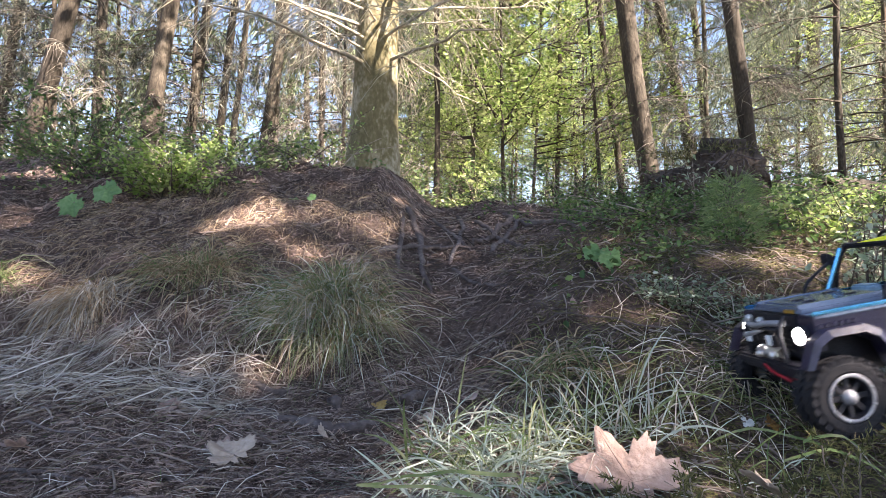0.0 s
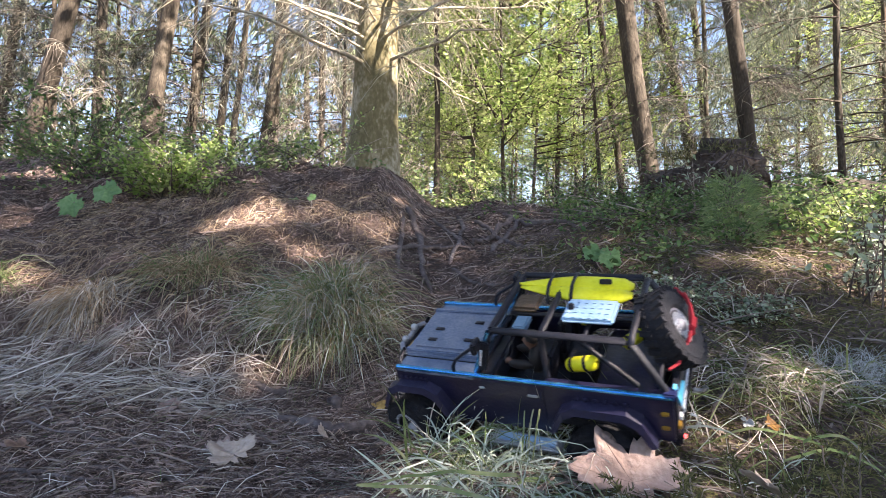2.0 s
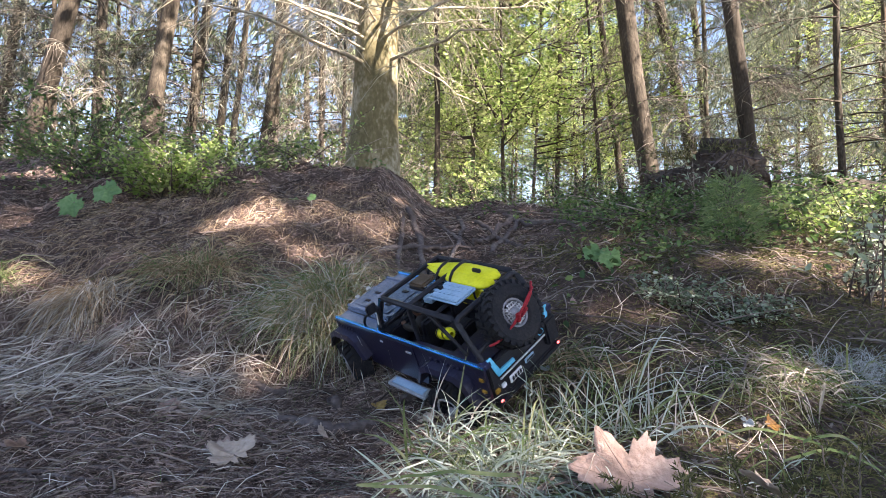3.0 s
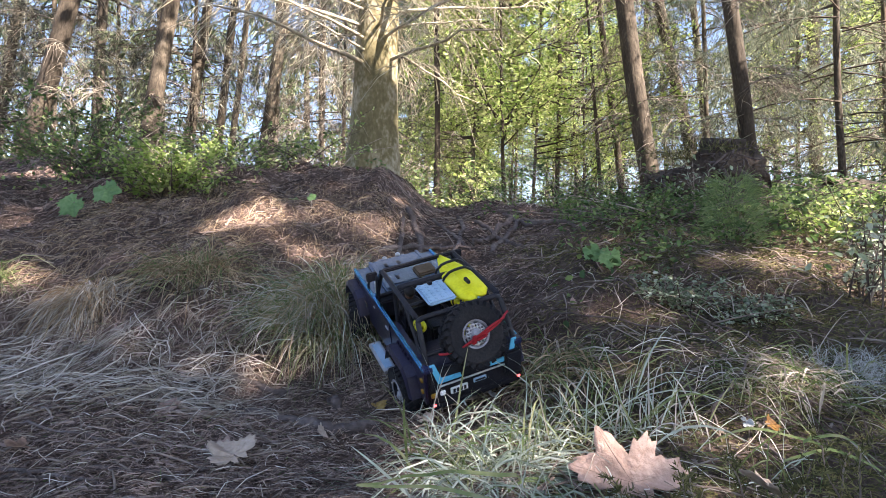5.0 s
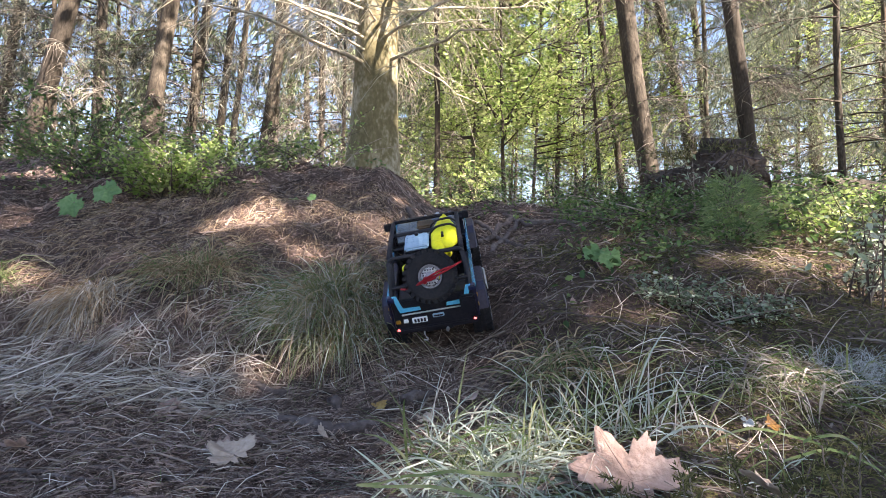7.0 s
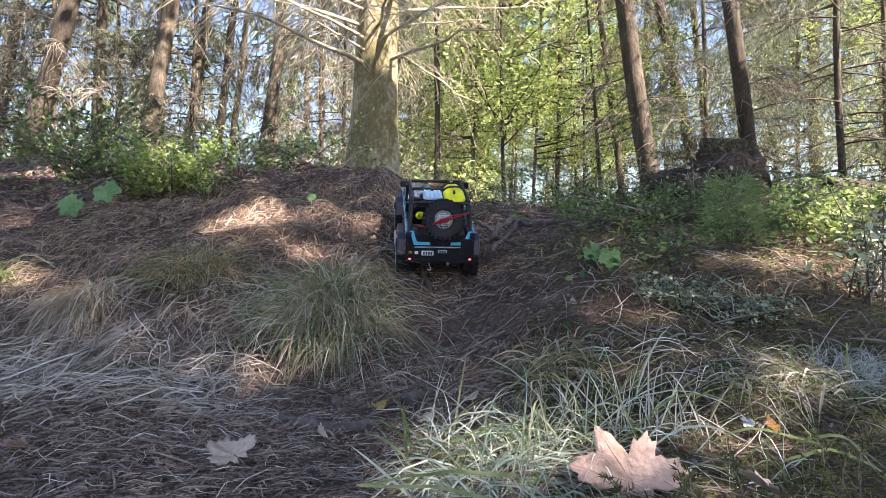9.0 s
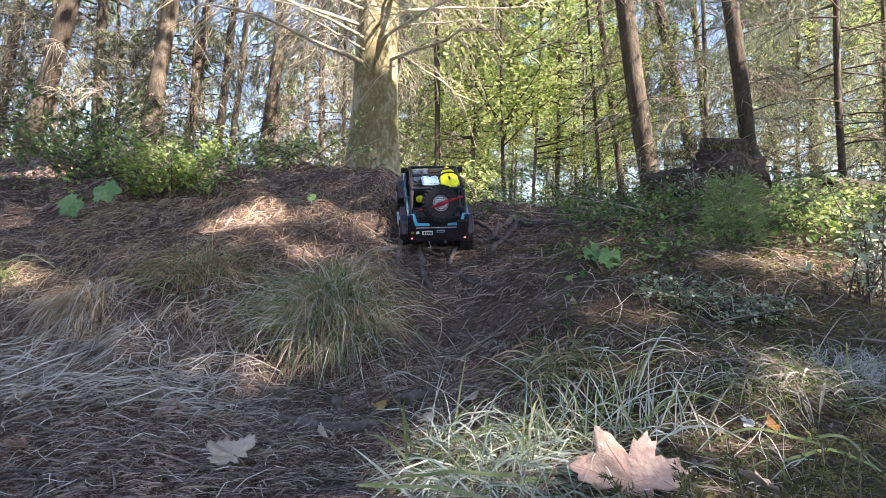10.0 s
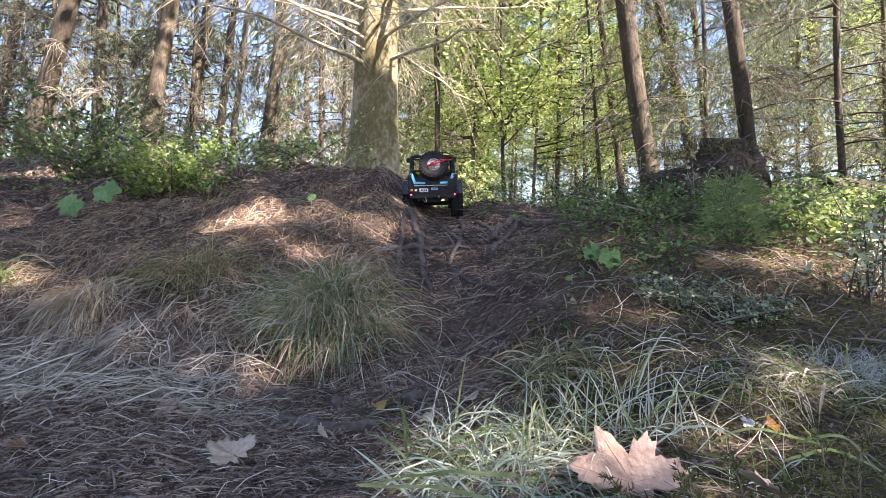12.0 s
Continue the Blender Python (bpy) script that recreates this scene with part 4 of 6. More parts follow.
def bottle(parent, a, b, r):
    """A yellow gas bottle with black bands."""
    a, b = Vector(a), Vector(b)
    t = np.array([0, 0.05, 0.15, 0.85, 0.95, 1.0])
    path = np.array([tuple(a.lerp(b, float(k))) for k in t])[None]
    v, f = tubes(path, np.array([[0.3, 0.75, 1, 1, 0.75, 0.3]]) * r, 14)
    ob = stuff_of("gas_bottle", [(v, f)], M_YELLOW, parent)
    ob["label"] = "yellow bottle with black bands"
    for k in (0.25, 0.7):
        path = np.array([tuple(a.lerp(b, k + d)) for d in (-0.05, 0.05)])[None]
        stuff_of("band", [tubes(path, np.full((1, 2), r * 1.06), 14)], M_BLACK, ob)


def doll(parent):
    bm = bmesh.new()
    shapes = (((-0.045, 0.040, 0.205), (0.0115, 0.010, 0.014), 0), ((-0.0485, 0.040, 0.2105), (0.0125, 0.0112, 0.0115), 1), ((-0.052, 0.040, 0.172), (0.014, 0.022, 0.024), 1), ((-0.03, 0.060, 0.172), (0.02, 0.007, 0.008), 1),
              ((-0.03, 0.020, 0.172), (0.02, 0.007, 0.008), 1), ((-0.0335, 0.040, 0.203), (0.003, 0.0025, 0.003), 0), ((-0.010, 0.056, 0.175), (0.006, 0.005, 0.005), 0), ((-0.046, 0.040, 0.190), (0.006, 0.006, 0.008), 0))
    for c, sz, slot in shapes:
        old = set(bm.faces)
        g = bmesh.ops.create_uvsphere(bm, u_segments=12, v_segments=8, radius=1)["verts"]
        bmesh.ops.scale(bm, vec=sz, verts=g)
        bmesh.ops.translate(bm, vec=c, verts=g)
        for f in bm.faces:
            if f not in old:
                f.material_index = slot
    ob = bm_part("doll", bm, M_SKIN, parent, "small plastic driver doll in dark clothes", True)
    ob.data.materials.append(M_HAIR)


def build_truck():
    t = new("model_truck")
    # tub, sides and front
    box("chassis", (-0.235, 0.185), (-0.034, 0.034), (0.066, 0.094), M_BLACK, t)
    box("tub_floor", (-0.245, 0.030), (-0.092, 0.092), (0.094, 0.112), M_BLACK, t)
    box("engine_cover", (0.030, 0.168), (-0.062, 0.062), (0.094, 0.166), M_BLACK, t)
    for s in (1, -1):
        side_panel(t, 0.097 * s, s)
        box("belt_trim", (-0.251, 0.174), (0.095 * s - 0.0035, 0.095 * s + 0.0035), (0.1684, 0.1742), M_TRIM, t, 0.0015, "belt trim coloured with reflected sky blue")
        box("fender_top", (0.034, 0.172), (min(0.064 * s, 0.0985 * s), max(0.064 * s, 0.0985 * s)), (0.163, 0.1690), M_HOOD, t, 0.0015, "grey blue fender top")
        box("bed_rail", (-0.248, -0.075), (min(0.080 * s, 0.092 * s), max(0.080 * s, 0.092 * s)), (0.150, 0.1712), M_SIDE, t)
        for cx, w in ((-0.155, 0.060), (0.143, 0.050)):
            flare(t, cx, 0.097 * s, s, w)
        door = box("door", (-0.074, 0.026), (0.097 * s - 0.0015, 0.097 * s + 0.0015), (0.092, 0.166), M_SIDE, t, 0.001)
        box("door_handle", (-0.066, -0.050), (0.0985 * s - 0.0015, 0.0985 * s + 0.0025), (0.146, 0.150), M_STEEL, door, 0.001)
        box("hinge", (0.018, 0.027), (0.0985 * s - 0.0015, 0.0985 * s + 0.002), (0.150, 0.154), M_STEEL, door, 0.001)
        step = box("side_step", (-0.095, 0.014), (min(0.100 * s, 0.126 * s), max(0.100 * s, 0.126 * s)), (0.066, 0.073), M_STEEL, t, 0.002, "bare aluminium side step")
        box("step_tread", (-0.085, 0.004), (min(0.105 * s, 0.121 * s), max(0.105 * s, 0.121 * s)), (0.073, 0.0745), M_PLATEGREY, step, 0.0005)
        box("marker_lamp", (0.150, 0.158), (0.097 * s - 0.002, 0.097 * s + 0.003), (0.143, 0.149), M_AMBER, t, 0.001, "amber side marker")
        for zz in (0.142, 0.118):
            box("marker_lamp", (-0.243, -0.233), (0.097 * s - 0.002, 0.097 * s + 0.003), (zz, zz + 0.006), M_AMBER, t, 0.001, "amber side marker")
        # mirror on a bent arm
        arm = rod("mirror_arm", [(0.068, 0.094 * s, 0.171), (0.066, 0.094 * s, 0.190), (0.044, 0.090 * s, 0.208), (0.022, 0.087 * s, 0.222)], 0.0030, M_BLACK, t, "black bent tube", 6)
        box("mirror", (0.014, 0.022), (min(0.085 * s, 0.108 * s), max(0.085 * s, 0.108 * s)), (0.218, 0.238), M_BLACK, arm, 0.002)
        box("pillar_vent", (0.006, 0.020), (0.0885 * s - 0.004, 0.0885 * s + 0.003), (0.178, 0.232), M_BLACK, t, 0.002, turn=(0, -14, 0))
        box("vent_slot", (0.015, 0.018), (0.091 * s - 0.003, 0.091 * s + 0.002), (0.188, 0.218), M_WHITE, t, 0.0005, turn=(0, -14, 0))
    hood = box("hood", (0.030, 0.174), (-0.064, 0.064), (0.166, 0.1785), M_HOOD, t, 0.004, "grey blue hood with a checker plate")
    box("hood_plate", (0.046, 0.160), (-0.050, 0.050), (0.1785, 0.1805), M_HOOD, hood, 0.001)
    for x, y in ((0.135, 0.0), (0.07, 0.025), (0.07, -0.025), (0.135, 0.03)):
        box("vent", (x - 0.008, x + 0.008), (y - 0.004, y + 0.004), (0.1800, 0.1825), M_BLACK, hood, 0.001)
    for s in (1, -1):
        box("hood_rib", (0.034, 0.172), (0.058 * s - 0.004, 0.058 * s + 0.004), (0.1775, 0.182), M_HOOD, hood, 0.0015)
    grille = box("grille", (0.168, 0.178), (-0.062, 0.062), (0.104, 0.168), M_BLACK, t)
    for k in range(6):
        box("slat", (0.177, 0.181), (-0.045, 0.045), (0.112 + k * 0.008, 0.115 + k * 0.008), M_BLACK, grille, 0.0005)
    for s in (1, -1):
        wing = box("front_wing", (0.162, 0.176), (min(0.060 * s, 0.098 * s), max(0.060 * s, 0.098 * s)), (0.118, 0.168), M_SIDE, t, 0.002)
        bm = bmesh.new()
        bmesh.ops.create_cone(bm, cap_ends=True, segments=20, radius1=0.0150, radius2=0.0150, depth=0.012)
        bmesh.ops.rotate(bm, cent=(0, 0, 0), matrix=Matrix.Rotation(math.pi / 2, 3, "Y"), verts=bm.verts[:])
        bmesh.ops.translate(bm, vec=(0.179, 0.074 * s, 0.140), verts=bm.verts[:])
        lamp = bm_part("headlamp", bm, M_BLACK, t, "round lit headlamp", True)
        bm = bmesh.new()
        bmesh.ops.create_uvsphere(bm, u_segments=16, v_segments=8, radius=0.0132)
        bmesh.ops.scale(bm, vec=(0.45, 1, 1), verts=bm.verts[:])
        bmesh.ops.translate(bm, vec=(0.184, 0.074 * s, 0.140), verts=bm.verts[:])
        bm_part("lens", bm, M_HEAD, lamp, "glowing white lens", True)
        box("turn_lamp", (0.174, 0.180), (0.074 * s - 0.006, 0.074 * s + 0.006), (0.121, 0.126), M_AMBER, wing, 0.001)
        fog = box("spot_lamp", (0.196, 0.206), (0.030 * s - 0.011, 0.030 * s + 0.011), (0.122, 0.144), M_BLACK, t, 0.004, "black spot lamp on the bull bar")
        box("lens", (0.2055, 0.2075), (0.030 * s - 0.008, 0.030 * s + 0.008), (0.125, 0.141), M_WHITE, fog, 0.001)
        rod("bull_bar", [(0.196, 0.052 * s, 0.086), (0.200, 0.050 * s, 0.150), (0.186, 0.046 * s, 0.168)], 0.0035, M_BLACK, t, "", 8)
    bump = box("front_bumper", (0.180, 0.204), (-0.088, 0.088), (0.080, 0.100), M_BLACK, t, 0.004, "black winch bumper")
    rod("winch_drum", [(0.190, -0.03, 0.108), (0.190, 0.03, 0.108)], 0.010, M_STEEL, bump, "", 12)
    rod("winch_rope", [(0.206, 0.0, 0.092), (0.209, 0.030, 0.084), (0.207, 0.07, 0.078)], 0.0022, M_RED, bump, "red winch rope", 6)
    rod("bar_hoop", [(0.200, 0.048, 0.148), (0.204, 0.0, 0.150), (0.200, -0.048, 0.148)], 0.0035, M_BLACK, bump, "", 8)
    rod("air_hose", [(0.184, 0.044, 0.156), (0.206, 0.030, 0.160), (0.208, -0.004, 0.152), (0.204, -0.040, 0.160), (0.186, -0.052, 0.150)], 0.0048, M_RING, bump, "grey hose over the grille", 8)
    rod("air_hose", [(0.182, -0.010, 0.148), (0.205, -0.016, 0.140), (0.206, -0.050, 0.132), (0.186, -0.064, 0.140)], 0.0042, M_RING, bump, "grey hose over the grille", 8)
    for y, z in ((0.012, 0.162), (0.030, 0.110), (-0.022, 0.164), (-0.008, 0.108)):
        bm = bmesh.new()
        bmesh.ops.create_uvsphere(bm, u_segments=12, v_segments=8, radius=0.0062)
        bmesh.ops.translate(bm, vec=(0.205, y, z), verts=bm.verts[:])
        bm_part("small_lamp", bm, M_STEEL, bump, "small chrome lamp", True)
    box("marker_strip", (0.1735, 0.1765), (0.030, 0.056), (0.1695, 0.1755), M_AMBER, hood, 0.001, "yellow marker on the hood edge")
    rod("bumper_brace", [(0.196, 0.028, 0.082), (0.172, 0.086, 0.060)], 0.0030, M_RED, bump, "dull red brace", 6)
    # windscreen and cage
    fr = rod("windscreen_frame", [(0.029, 0.088, 0.172), (-0.004, 0.079, 0.246), (-0.004, -0.079, 0.246), (0.029, -0.088, 0.172), (0.029, 0.088, 0.172)], 0.0044, M_BLACK, t, "black and blue windscreen frame", 8)
    for s in (1, -1):
        rod("frame_face", [(0.0325, 0.0885 * s, 0.174), (0.0010, 0.0800 * s, 0.244)], 0.0042, M_TRIM, fr, "side of the frame coloured with reflected sky blue", 6)
    box("brow", (-0.010, 0.002), (-0.078, 0.078), (0.244, 0.2500), M_BLACK, fr, 0.002)
    bm = bmesh.new()
    q = [bm.verts.new(c) for c in ((0.027, 0.084, 0.176), (-0.002, 0.075, 0.242), (-0.002, -0.075, 0.242), (0.027, -0.084, 0.176))]
    f = bm.faces.new(q)
    r = bmesh.ops.extrude_face_region(bm, geom=[f])
    bmesh.ops.translate(bm, vec=(0.001, 0, 0.0005), verts=[v for v in r["geom"] if isinstance(v, bmesh.types.BMVert)])
    bm_part("pane", bm, M_GLASS, fr, "clear windscreen pane").visible_shadow = False
    for s in (1, -1):
        rod("cage_rail", [(-0.006, 0.079 * s, 0.246), (-0.200, 0.081 * s, 0.245), (-0.241, 0.086 * s, 0.172)], 0.0052, M_BLACK, t, "black roll cage rail")
        rod("cage_brace", [(-0.128, 0.080 * s, 0.244), (-0.205, 0.083 * s, 0.176)], 0.0036, M_BLACK, t)
    for x, z0 in ((-0.078, 0.112), (-0.200, 0.236)):
        rod("cage_hoop", [(x, 0.080, z0), (x, 0.079, 0.245), (x, -0.079, 0.245), (x, -0.080, z0)], 0.005, M_BLACK, t)
    rod("cage_bar", [(-0.010, 0.012, 0.232), (-0.198, 0.012, 0.231)], 0.0038, M_BLACK, t)
    rod("cage_bar", [(-0.135, 0.08, 0.234), (-0.135, -0.08, 0.234)], 0.0038, M_BLACK, t)
    rod("rear_hoop", [(-0.232, 0.085, 0.190), (-0.232, -0.085, 0.190)], 0.0042, M_BLACK, t)
    # interior
    box("dashboard", (0.006, 0.030), (-0.088, 0.088), (0.128, 0.168), M_BLACK, t, 0.004)
    for s in (1, -1):
        seat = box("seat", (-0.068, -0.020), (0.040 * s - 0.024, 0.040 * s + 0.024), (0.112, 0.138), M_BLACK, t, 0.005)
        box("seat_back", (-0.078, -0.064), (0.040 * s - 0.023, 0.040 * s + 0.023), (0.130, 0.196), M_BLACK, seat, 0.005, turn=(0, -8, 0))
    wheelring = [(-0.006 - 0.004 * math.sin(a), 0.040 + 0.017 * math.cos(a), 0.176 + 0.016 * math.sin(a)) for a in np.linspace(0, 2 * math.pi, 13)]
    rod("steering_wheel", wheelring, 0.0022, M_BLACK, t, "", 6)
    doll(t)
    box("dash_box", (-0.012, 0.012), (-0.06, -0.02), (0.168, 0.182), M_PLATEGREY, t, 0.003)
    box("cargo_box", (-0.130, -0.092), (-0.02, 0.03), (0.112, 0.165), M_BLACK, t, 0.004, "black storage box behind the seats")
    box("cargo_tray", (-0.225, -0.140), (-0.078, 0.078), (0.112, 0.150), M_SIDE, t, 0.004)
    bottle(t, (-0.098, 0.046, 0.168), (-0.146, 0.056, 0.186), 0.0115)
    bottle(t, (-0.100, -0.030, 0.195), (-0.140, -0.050, 0.205), 0.0115)
    bottle(t, (-0.172, 0.000, 0.175), (-0.198, -0.030, 0.186), 0.0105)
    box("cloth_roll", (-0.055, -0.015), (-0.022, 0.020), (0.238, 0.247), M_TANBAG, t, 0.004, "brown cloth roll on the roof")
    # roof load
    plate = box("recovery_plate", (-0.172, -0.098), (-0.010, 0.046), (0.242, 0.250), M_PLATEGREY, t, 0.0035, "pale blue grey perforated recovery plate on the roof")
    for i in range(6):
        for j in range(4):
            x, y = -0.163 + i * 0.0112, -0.001 + j * 0.0126
            box("stud", (x, x + 0.005), (y, y + 0.005), (0.2498, 0.2514), M_PLATEGREY, plate, 0.0)
    box("clip", (-0.112, -0.104), (0.014, 0.022), (0.250, 0.257), M_BLACK, plate, 0.001)
    kayak_bag(t)
    # spare wheel on the sloping back of the cage
    spare = wheel_mesh(t, "spare_wheel", M_RING)
    spare.matrix_basis = Matrix.Translation((-0.238, -0.006, 0.208)) @ pose(0, 0, 0, 0, 30, 0) @ pose(0, 0, 0, 0, 0, 90) @ Matrix.Diagonal((1.04, 0.9, 1.04, 1))
    strap = rod("wheel_strap", [(-0.242, 0.062, 0.191), (-0.256, 0.050, 0.196), (-0.265, 0.0, 0.214), (-0.260, -0.045, 0.229), (-0.238, -0.076, 0.232)], 0.0023, M_RED, t, "red strap across the spare wheel", 6)
    rod("strap_tail", [(-0.263, 0.022, 0.208), (-0.268, -0.004, 0.224), (-0.262, -0.034, 0.233), (-0.252, -0.062, 0.232)], 0.0020, M_RED, strap, "", 6)
    box("strap_buckle", (-0.271, -0.262), (-0.020, 0.002), (0.215, 0.222), M_RED, strap, 0.002, turn=(-14, 0, 0))
    box("strap_knot", (-0.270, -0.262), (0.000, 0.009), (0.208, 0.224), M_RED, strap, 0.002, turn=(20, 0, 0))
    # back
    gate = box("tailgate", (-0.252, -0.243), (-0.090, 0.090), (0.094, 0.168), M_BLACK, t, 0.002, "black tailgate with blue trim")
    for s in (1, -1):
        bm = bmesh.new()
        face = bm.faces.new([bm.verts.new((-0.2530 + (z - 0.142) * 0.12, y * s, z)) for y, z in ((0.086, 0.180), (0.074, 0.1405), (0.028, 0.1405), (0.030, 0.1475), (0.066, 0.1490), (0.076, 0.180))])
        ext = bmesh.ops.extrude_face_region(bm, geom=[face])
        bmesh.ops.translate(bm, vec=(-0.003, 0, 0), verts=[v for v in ext["geom"] if isinstance(v, bmesh.types.BMVert)])
        bmesh.ops.recalc_face_normals(bm, faces=bm.faces[:])
        bm_part("blue_trim", bm, M_CYAN, gate, "cyan angled trim")
        box("corner_cap", (-0.254, -0.236), (0.088 * s - 0.009, 0.088 * s + 0.009), (0.166, 0.177), M_PAINT, t, 0.002)
        lamp = box("tail_lamp", (-0.259, -0.254), (0.085 * s - 0.004, 0.085 * s + 0.004), (0.096, 0.102), M_BLACK, t, 0.001)
        box("lens", (-0.2610, -0.258), (0.085 * s - 0.003, 0.085 * s + 0.003), (0.097, 0.101), M_TAIL, lamp, 0.0008, "glowing red lens")
    rod("tail_rail", [(-0.256, 0.072, 0.134), (-0.256, -0.072, 0.134)], 0.0018, M_STEEL, gate, "", 6)
    for y, m in ((0.083, M_AMBER), (0.066, M_WHITE)):
        box("rear_lamp", (-0.256, -0.251), (y - 0.005, y + 0.005), (0.112, 0.120), m, t, 0.001)
    num = box("number_plate", (-0.2575, -0.2545), (0.018, 0.052), (0.109, 0.123), M_WHITE, t, 0.001, "white number plate with dark bars")
    for k in range(4):
        box("bar", (-0.2585, -0.2570), (0.022 + k * 0.007, 0.0265 + k * 0.007), (0.112, 0.120), M_BLACK, num, 0.0)
    badge = box("badge", (-0.2565, -0.2535), (-0.020, 0.006), (0.116, 0.125), M_PLATEGREY, t, 0.001, "pale badge with dark bars")
    box("bar", (-0.2578, -0.2560), (-0.017, 0.003), (0.119, 0.122), M_BLACK, badge, 0.0)
    box("jerry_can", (-0.262, -0.244), (-0.092, -0.058), (0.108, 0.160), M_BLACK, t, 0.004, "black jerry can on the tailgate")
    rear = box("rear_bumper", (-0.257, -0.244), (-0.092, 0.092), (0.084, 0.097), M_BLACK, t, 0.003, "black steel rear bumper")
    rod("tow_hook", [(-0.262, 0.030, 0.088), (-0.272, 0.030, 0.084), (-0.272, 0.022, 0.070), (-0.270, 0.034, 0.072)], 0.0018, M_STEEL, rear, "", 6)
    rod("tow_ball", [(-0.262, -0.022, 0.088), (-0.276, -0.022, 0.088), (-0.278, -0.022, 0.096)], 0.0032, M_STEEL, rear, "", 8)
    # axles and wheels
    for x in (-0.155, 0.160):
        rod("axle", [(x, -0.088, 0.0555), (x, 0.088, 0.0555)], 0.009, M_BLACK, t, "", 10)
        rod("drive_shaft", [(x * 0.95, 0.0, 0.058), (x * 0.2, 0.0, 0.076)], 0.005, M_STEEL, t, "", 8)
        for s in (1, -1):
            rod("damper", [(x, 0.060 * s, 0.055), (x * 0.86, 0.050 * s, 0.118)], 0.0065, M_STEEL, t, "", 10)
    wheels = []
    first = None
    for x in (-0.155, 0.160):
        for s in (1, -1):
            w = wheel_mesh(t)
            wheels.append((w, x, s))
    return tagged(t, "dark blue open off-road model truck with roll cage and yellow load", "model car"), wheels


TRUCK, WHEELS = build_truck()
# ---- undergrowth, roots and fallen leaves ----
M_DEADLEAF = ramp_mat("dry_leaf", [(0.22, 0.15, 0.125), (0.37, 0.26, 0.22), (0.53, 0.41, 0.37)], 12, 0.65, 0.5, 120, translucent=0.2)
M_PALELEAF = ramp_mat("pale_dry_leaf", [(0.30, 0.23, 0.18), (0.43, 0.345, 0.28), (0.55, 0.46, 0.39)], 18, 0.7, 0.5, 120, translucent=0.15)
M_YELLOWLEAF = ramp_mat("yellow_leaf", [(0.22, 0.13, 0.05), (0.36, 0.25, 0.09), (0.48, 0.36, 0.15)], 25, 0.6, 0.4, 120, translucent=0.25)
M_ORANGELEAF = ramp_mat("orange_leaf", [(0.08, 0.045, 0.02), (0.2, 0.10, 0.03), (0.38, 0.2, 0.04)], 25, 0.6, 0.4, 120, translucent=0.3)
M_MAPLE = ramp_mat("green_maple_leaf", [(0.09, 0.19, 0.07), (0.15, 0.28, 0.11), (0.23, 0.37, 0.17)], 12, 0.5, 0.4, 90, translucent=0.35)
M_GREYHERB = ramp_mat("grey_green_leaves", [(0.13, 0.18, 0.11), (0.24, 0.3, 0.2), (0.42, 0.46, 0.36)], 6, 0.7, island=0.5, translucent=0.3)
M_PALEHERB = ramp_mat("pale_leaves", [(0.2, 0.27, 0.16), (0.36, 0.43, 0.3), (0.6, 0.64, 0.54)], 6, 0.5, island=0.5, translucent=0.35)
M_FEATHER = ramp_mat("feathery_green", [(0.10, 0.16, 0.06), (0.17, 0.25, 0.10), (0.29, 0.36, 0.17)], 6, 0.6, island=0.4, translucent=0.4)
M_WEB = ramp_mat("grey_lichen", [(0.3, 0.32, 0.31), (0.45, 0.47, 0.47), (0.62, 0.64, 0.64)], 20, 0.9, island=0.4, translucent=0.3)
M_STUMP = ramp_mat("stump_soil", [(0.02, 0.015, 0.012), (0.06, 0.043, 0.032), (0.14, 0.105, 0.08)], 9, 0.95, 1.0, 45)


def leaf_outline(lobes, n=84, notch=0.44):
    """A lobed leaf in polar form; lobes are (angle, length, width) in degrees."""
    pts = []
    for i in range(n):
        a = -180 + 360 * i / n
        r = notch * (0.55 + 0.45 * math.cos(radians(a)) ** 2)
        for la, ll, lw in lobes:
            d = abs((a - la + 180) % 360 - 180) / lw
            if d < 1:
                r = max(r, ll * (1 - d) ** 0.8 + notch * d * 0.9)
        r *= 1 + 0.05 * math.sin(a * 0.45) + (0.06 if i % 3 == 0 else -0.03)
        if abs(a) > 160:
            r *= 0.45
        pts.append((a, r))
    return pts


MAPLE = ((0, 1.0, 33), (50, 0.95, 30), (-50, 0.95, 30), (104, 0.66, 30), (-104, 0.66, 30))


